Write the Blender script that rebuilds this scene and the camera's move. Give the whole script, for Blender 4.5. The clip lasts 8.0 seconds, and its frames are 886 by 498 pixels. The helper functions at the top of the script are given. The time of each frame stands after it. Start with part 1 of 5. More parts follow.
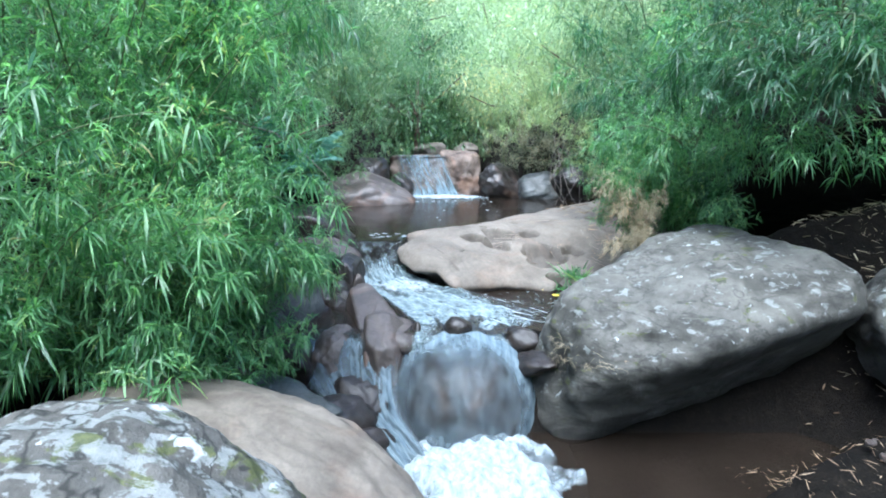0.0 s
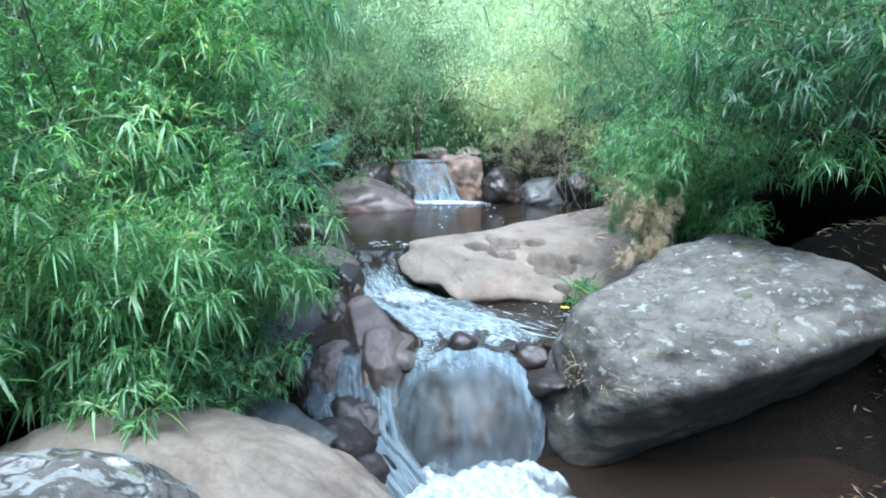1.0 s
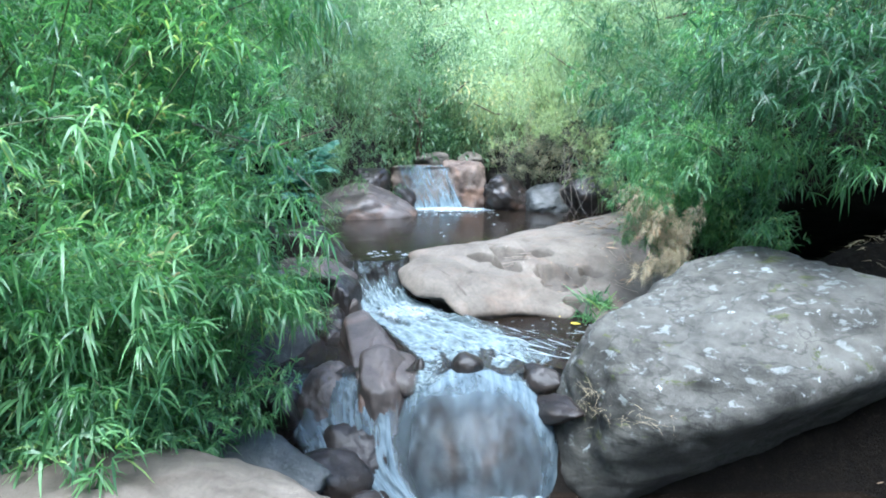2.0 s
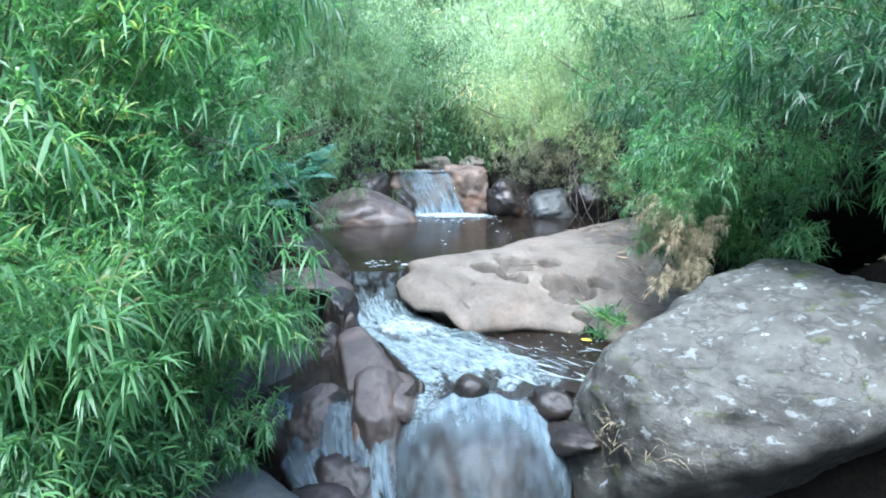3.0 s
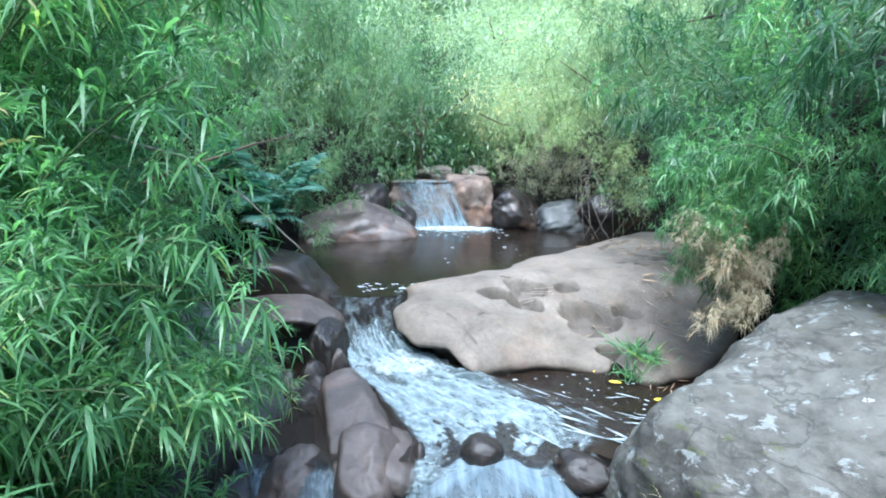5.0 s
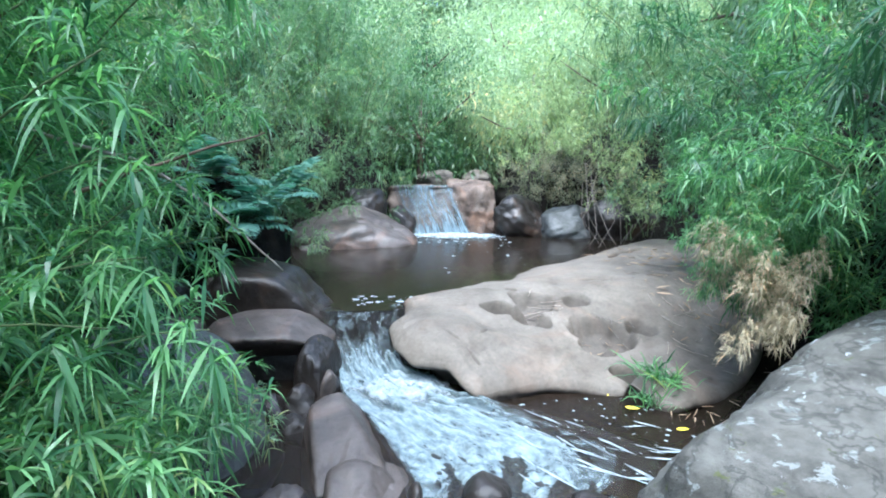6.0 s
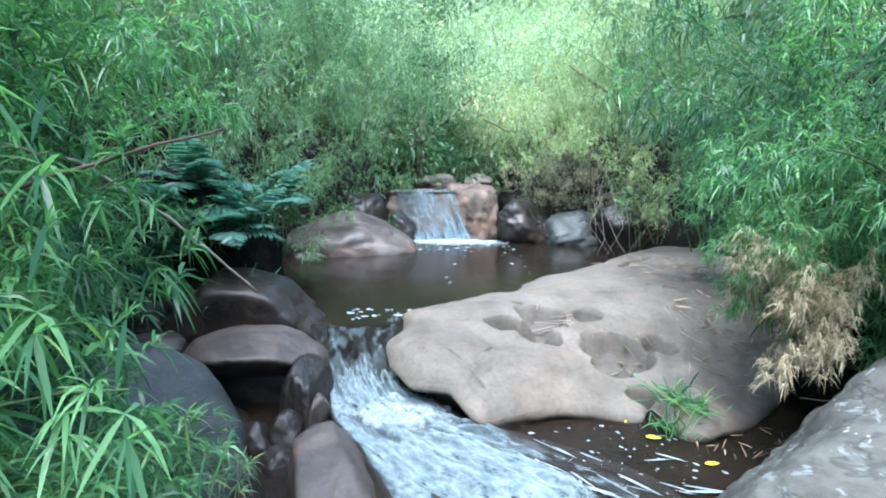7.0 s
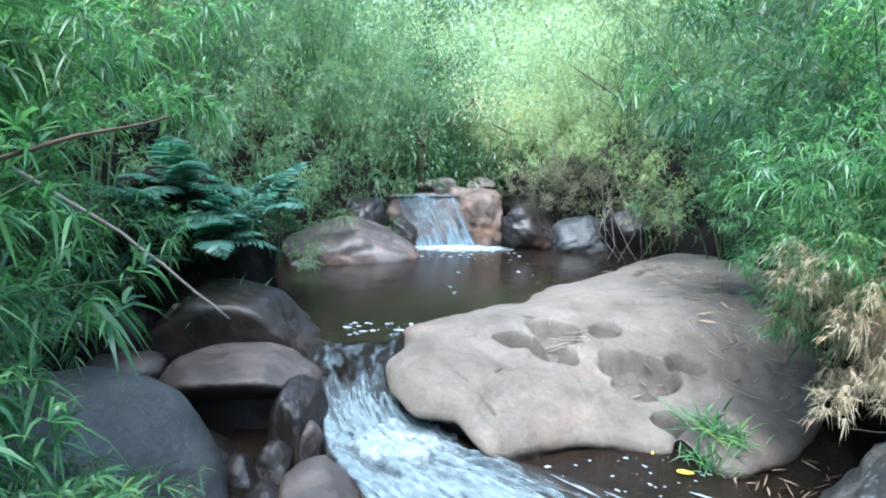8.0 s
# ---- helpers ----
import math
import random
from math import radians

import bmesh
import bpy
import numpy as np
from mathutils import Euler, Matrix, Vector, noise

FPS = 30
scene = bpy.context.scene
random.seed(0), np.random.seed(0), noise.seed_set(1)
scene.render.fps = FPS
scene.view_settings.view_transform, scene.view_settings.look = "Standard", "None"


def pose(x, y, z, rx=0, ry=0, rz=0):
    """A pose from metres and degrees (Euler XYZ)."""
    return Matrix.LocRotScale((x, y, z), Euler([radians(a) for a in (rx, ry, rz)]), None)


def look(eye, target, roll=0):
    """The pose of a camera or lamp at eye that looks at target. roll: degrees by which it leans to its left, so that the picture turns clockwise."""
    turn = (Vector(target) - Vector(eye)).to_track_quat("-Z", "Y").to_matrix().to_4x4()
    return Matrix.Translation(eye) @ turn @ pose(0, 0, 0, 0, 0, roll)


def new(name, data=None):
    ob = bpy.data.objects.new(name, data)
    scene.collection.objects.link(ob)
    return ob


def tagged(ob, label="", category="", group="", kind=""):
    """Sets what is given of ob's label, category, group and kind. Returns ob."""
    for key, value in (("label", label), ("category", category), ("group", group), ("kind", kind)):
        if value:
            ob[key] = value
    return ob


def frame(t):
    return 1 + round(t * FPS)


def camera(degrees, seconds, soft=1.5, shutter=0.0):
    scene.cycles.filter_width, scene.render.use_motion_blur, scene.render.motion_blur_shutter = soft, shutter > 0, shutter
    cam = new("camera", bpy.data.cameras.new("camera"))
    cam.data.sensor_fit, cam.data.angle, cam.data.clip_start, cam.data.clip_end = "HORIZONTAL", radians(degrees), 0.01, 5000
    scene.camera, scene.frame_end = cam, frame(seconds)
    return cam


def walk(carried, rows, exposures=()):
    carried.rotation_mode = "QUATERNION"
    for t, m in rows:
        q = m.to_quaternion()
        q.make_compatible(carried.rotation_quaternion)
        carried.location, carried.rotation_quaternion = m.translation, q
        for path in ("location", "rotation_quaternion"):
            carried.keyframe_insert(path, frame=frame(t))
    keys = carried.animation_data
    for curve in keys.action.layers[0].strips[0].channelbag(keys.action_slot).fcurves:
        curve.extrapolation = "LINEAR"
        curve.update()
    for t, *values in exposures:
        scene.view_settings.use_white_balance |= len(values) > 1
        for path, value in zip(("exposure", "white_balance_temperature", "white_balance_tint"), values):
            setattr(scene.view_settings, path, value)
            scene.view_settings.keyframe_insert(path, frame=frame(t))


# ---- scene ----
cam = camera(83.9, 8.0, soft=1.9)
METRES, EYE, TILT, LEAN, TURN = 2.8, 1.88, -13.0, 0.0, 0.0
ROWS = [
    (0.0, 0.0, 0.0, 0.0, 0.0, -0.0, -0.0),
    (0.5, -0.004, 0.0469, 0.0113, 0.03, 0.24, -0.01),
    (1.0, -0.0104, 0.0984, 0.0239, 0.07, 0.47, -0.01),
    (1.5, -0.0156, 0.1587, 0.0391, 0.09, 0.75, -0.02),
    (3.0, -0.0226, 0.3388, 0.0812, 0.2, 1.46, -0.05),
    (3.5, -0.0245, 0.4, 0.0968, 0.24, 1.7, -0.04),
    (4.0, -0.0261, 0.4662, 0.1121, 0.27, 1.97, -0.03),
    (4.5, -0.0273, 0.5281, 0.1265, 0.3, 2.19, -0.04),
    (5.0, -0.0304, 0.5907, 0.1421, 0.34, 2.42, -0.04),
    (6.5, -0.0289, 0.7827, 0.186, 0.47, 3.12, -0.06),
    (7.0, -0.0308, 0.845, 0.1983, 0.52, 3.35, -0.08),
    (7.5, -0.0383, 0.9075, 0.21, 0.54, 3.56, -0.1),
    (8.0, -0.0452, 0.9724, 0.2238, 0.57, 3.8, -0.12),
]
walk(cam, [(t, pose(0, 0, EYE, TILT, LEAN, TURN) @ pose(METRES * x, METRES * y, METRES * z, 90 + pitch, roll, yaw)) for t, x, y, z, yaw, pitch, roll in ROWS],
     exposures=[(0.0, 1.9, 5150, 6.0), (2.5, 1.96, 5150, 6.0), (8.0, 1.92, 5150, 6.0)])


# ---- world and sun ----
SUN_EL, SUN_AZ = 70.0, 188.0  # elevation; bearing from +y towards +x
world = bpy.data.worlds.new("sky_world")
scene.world = world
world.use_nodes = True
wn = world.node_tree.nodes
sky = wn.new("ShaderNodeTexSky")
sky.sky_type = "NISHITA"
sky.sun_disc = False
sky.sun_elevation = radians(SUN_EL)
sky.sun_rotation = radians(SUN_AZ)
sky.air_density, sky.dust_density = 1.0, 3.0
wn["Background"].inputs["Strength"].default_value = 0.15
world.node_tree.links.new(sky.outputs[0], wn["Background"].inputs["Color"])
sun = new("sun", bpy.data.lights.new("sun", "SUN"))
sun.data.energy, sun.data.angle, sun.data.color = 2.6, radians(40), (1.0, 0.95, 0.86)
sun_dir = Vector((math.sin(radians(SUN_AZ)) * math.cos(radians(SUN_EL)), math.cos(radians(SUN_AZ)) * math.cos(radians(SUN_EL)), math.sin(radians(SUN_EL))))
sun.matrix_world = look(sun_dir * 60, (0, 0, 0))


# ---- materials ----
def nodes_of(name):
    m = bpy.data.materials.new(name)
    m.use_nodes = True
    nt = m.node_tree
    return m, nt.nodes, nt.links, nt.nodes["Principled BSDF"]


def coords(n, l, scale=(1, 1, 1), kind="Object"):
    tc, mp = n.new("ShaderNodeTexCoord"), n.new("ShaderNodeMapping")
    mp.inputs["Scale"].default_value = scale
    l.new(tc.outputs[kind], mp.inputs["Vector"])
    return mp.outputs[0]


def noise_tex(n, l, vec, scale, detail=5.0, rough=0.6, warp=0.0):
    t = n.new("ShaderNodeTexNoise")
    t.inputs["Scale"].default_value, t.inputs["Detail"].default_value = scale, detail
    t.inputs["Roughness"].default_value, t.inputs["Distortion"].default_value = rough, warp
    l.new(vec, t.inputs["Vector"])
    return t.outputs["Fac"]


def ramp(n, l, fac, stops):
    r = n.new("ShaderNodeValToRGB")
    e = r.color_ramp.elements
    while len(e) < len(stops):
        e.new(0.5)
    for k, (p, c) in enumerate(stops):
        e[k].position, e[k].color = p, (*c, 1)
    l.new(fac, r.inputs[0])
    return r.outputs[0]


def mask(n, l, fac, lo, hi):
    r = n.new("ShaderNodeMapRange")
    r.inputs[1].default_value, r.inputs[2].default_value = lo, hi
    l.new(fac, r.inputs[0])
    return r.outputs[0]


def mix(n, l, fac, a, b, mode="MIX"):
    x = n.new("ShaderNodeMix")
    x.data_type, x.blend_type = "RGBA", mode
    for sock, v in ((x.inputs[0], fac), (x.inputs[6], a), (x.inputs[7], b)):
        if isinstance(v, (int, float)):
            sock.default_value = v
        elif isinstance(v, tuple):
            sock.default_value = (*v, 1)
        else:
            l.new(v, sock)
    return x.outputs[2]


def times(n, l, a, b, op="MULTIPLY"):
    x = n.new("ShaderNodeMath")
    x.operation = op
    for k, v in enumerate((a, b)):
        if isinstance(v, (int, float)):
            x.inputs[k].default_value = v
        else:
            l.new(v, x.inputs[k])
    return x.outputs[0]


def bump(n, l, b, height, strength, distance):
    x = n.new("ShaderNodeBump")
    x.inputs["Strength"].default_value, x.inputs["Distance"].default_value = strength, distance
    l.new(height, x.inputs["Height"])
    l.new(x.outputs[0], b.inputs["Normal"])


def up_facing(n, l, lo, hi):
    g, s = n.new("ShaderNodeNewGeometry"), n.new("ShaderNodeSeparateXYZ")
    l.new(g.outputs["Normal"], s.inputs[0])
    return mask(n, l, s.outputs["Z"], lo, hi)


def rock_material(name, dark, mid, light, lichen=0.0, moss=0.0, rough=0.8, iron=0.0, relief=0.012, stains=0.8, fissures=0.0):
    m, n, l, b = nodes_of(name)
    v = coords(n, l)
    big = noise_tex(n, l, v, 2.2, 6, 0.62, 0.6)
    fine = noise_tex(n, l, v, 26, 6, 0.7)
    c = ramp(n, l, big, [(0.3, dark), (0.5, mid), (0.72, light)])
    c = mix(n, l, 0.55, c, ramp(n, l, fine, [(0.25, (0.45, 0.45, 0.45)), (0.6, (1, 1, 1)), (0.8, (1.25, 1.25, 1.25))]), "MULTIPLY")
    tone = noise_tex(n, l, coords(n, l, (0.8, 1.0, 1.6)), 1.1, 5, 0.7, 1.5)
    c = mix(n, l, stains, c, ramp(n, l, tone, [(0.34, (0.36, 0.35, 0.31)), (0.5, (0.95, 0.94, 0.93)), (0.66, (1.3, 1.28, 1.26))]), "MULTIPLY")
    speck = noise_tex(n, l, v, 95, 3, 0.7)
    c = mix(n, l, mask(n, l, speck, 0.62, 0.74), c, (dark[0] * 0.6, dark[1] * 0.6, dark[2] * 0.6))
    if iron:
        rust = mask(n, l, noise_tex(n, l, v, 1.4, 4, 0.6, 1.2), 0.52, 0.72)
        c = mix(n, l, times(n, l, rust, iron), c, (0.34, 0.17, 0.09))
    if lichen:
        # upward faces are paled in noisy patches, top light put into the colour
        lit_top = times(n, l, up_facing(n, l, 0.15, 0.95), mask(n, l, noise_tex(n, l, v, 3.2, 6, 0.7, 0.3), 0.36, 0.6))
        c = mix(n, l, times(n, l, lit_top, 0.6), c, (light[0] * 1.15, light[1] * 1.15, light[2] * 1.12))
        patch = mask(n, l, noise_tex(n, l, coords(n, l, (0.8, 1.1, 1.5)), 9.0, 6, 0.66, 0.3), 0.6 - 0.15 * lichen, 0.64 - 0.15 * lichen)
        patch = times(n, l, patch, up_facing(n, l, -0.1, 0.45))
        spots = mask(n, l, noise_tex(n, l, v, 9, 3.0, 0.5, 0.3), 0.685 - 0.04 * lichen, 0.71 - 0.04 * lichen)
        spots = times(n, l, spots, up_facing(n, l, -0.2, 0.3))
        pale = ramp(n, l, fine, [(0.3, (0.16, 0.175, 0.165)), (0.7, (0.27, 0.285, 0.275))])
        c = mix(n, l, times(n, l, patch, 0.7), c, pale)
        c = mix(n, l, times(n, l, spots, 0.85), c, (0.36, 0.385, 0.38))
    if moss:
        mm = mask(n, l, noise_tex(n, l, coords(n, l, (0.7, 1.2, 2.0)), 5.2, 6, 0.68, 0.4), 0.62 - 0.16 * moss, 0.66 - 0.14 * moss)
        mm = times(n, l, mm, up_facing(n, l, -0.4, 0.3))
        c = mix(n, l, times(n, l, mm, 0.9), c, ramp(n, l, fine, [(0.3, (0.025, 0.035, 0.01)), (0.7, (0.095, 0.105, 0.022))]))
    if fissures:
        line = noise_tex(n, l, coords(n, l, (0.8, 1.1, 2.6)), 2.4, 4, 0.55, 0.4)
        off = times(n, l, line, 0.5, "SUBTRACT")
        size = n.new("ShaderNodeMath")
        size.operation = "ABSOLUTE"
        l.new(off, size.inputs[0])
        crack = mask(n, l, size.outputs[0], 0.022, 0.004)
        c = mix(n, l, times(n, l, crack, fissures), c, (dark[0] * 0.5, dark[1] * 0.5, dark[2] * 0.5))
    # slab mask: brown silt, plus shade painted into hollows and undercut sides
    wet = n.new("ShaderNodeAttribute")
    wet.attribute_name = "silt_shade"
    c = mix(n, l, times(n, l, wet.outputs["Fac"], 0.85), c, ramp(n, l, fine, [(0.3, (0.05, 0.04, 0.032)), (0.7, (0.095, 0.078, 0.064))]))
    l.new(c, b.inputs["Base Color"])
    b.inputs["Roughness"].default_value = rough
    h = times(n, l, times(n, l, big, 1.4), times(n, l, fine, 0.6), "ADD")
    bump(n, l, b, h, 1.0, relief * 1.8)
    return m


TAN_ROCK = rock_material("tan_sandstone", (0.1, 0.081, 0.063), (0.147, 0.125, 0.1), (0.186, 0.16, 0.131), iron=0.14, rough=0.75, relief=0.006, stains=0.4)
GREY_ROCK = rock_material("grey_lichened_rock", (0.026, 0.026, 0.021), (0.062, 0.06, 0.051), (0.135, 0.13, 0.115), lichen=0.14, moss=0.08, stains=1.0, fissures=0.5)
LICHEN_ROCK = rock_material("mossy_lichened_rock", (0.028, 0.028, 0.022), (0.06, 0.056, 0.048), (0.1, 0.096, 0.086), lichen=0.75, moss=0.4, fissures=0.95)
PLAIN_GREY = rock_material("grey_river_stone", (0.045, 0.05, 0.05), (0.08, 0.085, 0.084), (0.125, 0.13, 0.126), rough=0.45, fissures=0.4)
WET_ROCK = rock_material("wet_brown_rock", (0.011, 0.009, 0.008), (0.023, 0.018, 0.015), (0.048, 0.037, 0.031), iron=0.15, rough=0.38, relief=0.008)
BROWN_ROCK = rock_material("brown_river_rock", (0.043, 0.034, 0.029), (0.082, 0.066, 0.058), (0.124, 0.106, 0.096), iron=0.25, rough=0.5, relief=0.006)
FALL_ROCK = rock_material("red_brown_ledge_rock", (0.060, 0.038, 0.027), (0.145, 0.102, 0.076), (0.221, 0.178, 0.145), iron=0.45, rough=0.65)


def earth_material():
    m, n, l, b = nodes_of("dark_forest_soil")
    v = coords(n, l)
    f = noise_tex(n, l, v, 9, 8, 0.7, 0.5)
    f2 = noise_tex(n, l, v, 60, 4, 0.7)
    # soil is kept near black so open banks look shaded
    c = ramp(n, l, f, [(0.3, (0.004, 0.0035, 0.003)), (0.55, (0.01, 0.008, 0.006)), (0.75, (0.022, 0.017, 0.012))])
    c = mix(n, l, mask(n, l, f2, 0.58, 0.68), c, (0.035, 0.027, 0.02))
    l.new(c, b.inputs["Base Color"])
    b.inputs["Roughness"].default_value = 0.95
    b.inputs["Specular IOR Level"].default_value = 0.15
    bump(n, l, b, times(n, l, f, f2, "ADD"), 1.0, 0.03)
    return m


EARTH = earth_material()


def leaf_material(name, a, c, through_colour, rough=0.33, glow=0.45, straw=0.0):
    m, n, l, b = nodes_of(name)
    g, oi = n.new("ShaderNodeNewGeometry"), n.new("ShaderNodeObjectInfo")
    r = times(n, l, times(n, l, g.outputs["Random Per Island"], 0.75), times(n, l, oi.outputs["Random"], 0.25), "ADD")
    stops = [(0.0, a), (0.45, tuple(0.5 * (p + q) for p, q in zip(a, c))), (0.82, c), (0.93, (c[0] * 1.7, c[1] * 1.15, c[2] * 0.9))]
    if straw:
        stops += [(0.99 - straw, (c[0] * 1.9, c[1] * 1.2, c[2])), (1.0 - straw * 0.6, (0.36, 0.31, 0.17))]
    base = ramp(n, l, r, stops)
    v = coords(n, l)
    base = mix(n, l, 0.5, base, ramp(n, l, noise_tex(n, l, v, 3.0, 3), [(0.3, (0.6, 0.65, 0.6)), (0.7, (1.25, 1.2, 1.1))]), "MULTIPLY")
    l.new(base, b.inputs["Base Color"])
    b.inputs["Roughness"].default_value = rough
    b.inputs["Specular IOR Level"].default_value = 0.45
    t, mx, out = n.new("ShaderNodeBsdfTranslucent"), n.new("ShaderNodeMixShader"), n["Material Output"]
    l.new(mix(n, l, 1.0, base, through_colour, "MULTIPLY"), t.inputs["Color"])
    mx.inputs[0].default_value = glow
    l.new(b.outputs[0], mx.inputs[1])
    l.new(t.outputs[0], mx.inputs[2])
    l.new(mx.outputs[0], out.inputs["Surface"])
    return m


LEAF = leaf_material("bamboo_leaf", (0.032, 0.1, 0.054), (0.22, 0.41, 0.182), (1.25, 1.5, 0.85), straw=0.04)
# duller and darker copies of the bamboo leaf, shade put into their colour
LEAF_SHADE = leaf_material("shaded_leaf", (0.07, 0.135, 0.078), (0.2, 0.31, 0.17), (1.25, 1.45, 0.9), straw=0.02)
LEAF_DEEP_SHADE = leaf_material("deep_shade_leaf", (0.028, 0.075, 0.04), (0.1, 0.2, 0.105), (1.2, 1.45, 0.9), straw=0.02)
# paled and greyed so the colour carries distance haze
LEAF_HAZED = leaf_material("hazed_hillside_leaf", (0.24, 0.34, 0.2), (0.44, 0.55, 0.34), (1.3, 1.35, 1.0), glow=0.4, rough=0.6)
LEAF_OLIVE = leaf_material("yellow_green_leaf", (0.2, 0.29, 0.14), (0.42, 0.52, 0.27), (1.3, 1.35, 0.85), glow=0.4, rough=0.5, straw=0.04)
LEAF_DULL = leaf_material("dull_olive_leaf", (0.11, 0.13, 0.08), (0.28, 0.27, 0.18), (1.2, 1.2, 0.8), glow=0.25, straw=0.06)
LEAF_STRAW = leaf_material("dry_straw_leaf", (0.34, 0.285, 0.18), (0.52, 0.45, 0.31), (1.2, 1.0, 0.7), glow=0.2, rough=0.6)
LEAF_FERN = leaf_material("blue_green_fern", (0.06, 0.15, 0.12), (0.16, 0.3, 0.24), (1.1, 1.5, 1.1))
LEAF_YELLOW = leaf_material("yellow_fallen_leaf", (0.6, 0.45, 0.04), (0.7, 0.55, 0.06), (1, 1, 0.5), glow=0.1)
LEAF_BROWN = leaf_material("brown_leaf_litter", (0.16, 0.1, 0.06), (0.36, 0.27, 0.18), (1, 0.9, 0.6), glow=0.05, rough=0.7)


def wood_material(name, a, c):
    m, n, l, b = nodes_of(name)
    f = noise_tex(n, l, coords(n, l, (1, 1, 0.3)), 30, 6, 0.65)
    l.new(ramp(n, l, f, [(0.3, a), (0.7, c)]), b.inputs["Base Color"])
    b.inputs["Roughness"].default_value = 0.7
    bump(n, l, b, f, 0.6, 0.003)
    return m


CULM = wood_material("bamboo_culm", (0.05, 0.09, 0.035), (0.13, 0.16, 0.06))
TWIG = wood_material("pale_dead_twig", (0.2, 0.165, 0.125), (0.38, 0.33, 0.27))
ROOT = wood_material("grey_root", (0.06, 0.05, 0.04), (0.17, 0.145, 0.12))
BARK = wood_material("brown_bark", (0.05, 0.032, 0.022), (0.14, 0.09, 0.06))


def water_material(name, deep, clear=0.25, wave=6.0, strength=0.25):
    m, n, l, b = nodes_of(name)
    v = coords(n, l)
    c = ramp(n, l, noise_tex(n, l, v, 1.2, 4, 0.6), [(0.3, (deep[0] * 0.6, deep[1] * 0.6, deep[2] * 0.6)), (0.7, deep)])
    l.new(c, b.inputs["Base Color"])
    b.inputs["Roughness"].default_value, b.inputs["IOR"].default_value = 0.04, 1.33
    w = times(n, l, noise_tex(n, l, v, wave, 4, 0.55, 0.8), times(n, l, noise_tex(n, l, v, wave * 5, 3, 0.6), 0.3), "ADD")
    bump(n, l, b, w, strength, 0.03)
    t, mx = n.new("ShaderNodeBsdfTransparent"), n.new("ShaderNodeMixShader")
    mx.inputs[0].default_value = clear
    l.new(b.outputs[0], mx.inputs[1])
    l.new(t.outputs[0], mx.inputs[2])
    l.new(mx.outputs[0], n["Material Output"].inputs["Surface"])
    return m


POOL = water_material("brown_pool_water", (0.02, 0.015, 0.011), 0.12, 7.0, 0.16)
RIFFLE = water_material("brown_riffle_water", (0.028, 0.02, 0.014), 0.3, 9.0, 0.6)


def white_water(name, lo, hi, stretch=(14, 1.6, 1), tint=(0.5, 0.6, 0.65), seed=0.0):
    """Falling water: white streaks along the flow over a clear dark film."""
    m, n, l, b = nodes_of(name)
    v = coords(n, l, stretch, "UV")
    warp = noise_tex(n, l, v, 1.0, 7, 0.68, 0.7)
    fine = noise_tex(n, l, coords(n, l, (stretch[0] * 4, stretch[1] * 3, 1), "UV"), 1.0, 4, 0.6)
    attr = n.new("ShaderNodeAttribute")
    attr.attribute_name = "foam"
    f = times(n, l, times(n, l, times(n, l, warp, 0.75), times(n, l, fine, 0.25), "ADD"), attr.outputs["Fac"], "ADD")
    f = mask(n, l, f, lo, hi)
    foam = n.new("ShaderNodeBsdfDiffuse")
    l.new(ramp(n, l, fine, [(0.3, (tint[0] * 0.4, tint[1] * 0.45, tint[2] * 0.5)), (0.7, tint)]), foam.inputs["Color"])
    b.inputs["Base Color"].default_value = (0.06, 0.055, 0.05, 1)
    b.inputs["Roughness"].default_value, b.inputs["IOR"].default_value = 0.12, 1.33
    bump(n, l, b, warp, 0.8, 0.03)
    film, t = n.new("ShaderNodeMixShader"), n.new("ShaderNodeBsdfTransparent")
    film.inputs[0].default_value = 0.78
    l.new(b.outputs[0], film.inputs[1])
    l.new(t.outputs[0], film.inputs[2])
    mx = n.new("ShaderNodeMixShader")
    l.new(f, mx.inputs[0])
    l.new(film.outputs[0], mx.inputs[1])
    l.new(foam.outputs[0], mx.inputs[2])
    l.new(mx.outputs[0], n["Material Output"].inputs["Surface"])
    return m


FALLING = white_water("falling_white_water", 0.45, 0.73, tint=(0.215, 0.275, 0.3))
CURTAIN = white_water("thin_water_curtain", 0.34, 0.92, (6, 2.4, 1), (0.18, 0.225, 0.25))
FOAMY = white_water("foaming_stream", 0.38, 0.66, (7, 16, 1), (0.25, 0.3, 0.31))


# ---- mesh helpers ----
def part(name, me, material, parent=None, label=""):
    """Links a mesh as one object, under a thing or a part if given."""
    if isinstance(me, bmesh.types.BMesh):
        bm, me = me, bpy.data.meshes.new(name)
        bm.to_mesh(me)
        bm.free()
    if material and not me.materials:
        me.materials.append(material)
    ob = new(name, me)
    if parent:
        ob.parent = parent
    if label:
        ob["label"] = label
    return ob


def mesh_np(name, verts, faces, smooth=True):
    me = bpy.data.meshes.new(name)
    me.from_pydata([tuple(v) for v in verts], [], faces)
    if smooth:
        me.polygons.foreach_set("use_smooth", [True] * len(me.polygons))
    me.update()
    return me


def fbm(p, octaves=4, scale=1.0, seed=0.0):
    q = Vector(p) * scale + Vector((seed * 3.7, seed * 1.3, -seed * 2.1))
    return noise.fractal(q, 0.9, 2.1, octaves)


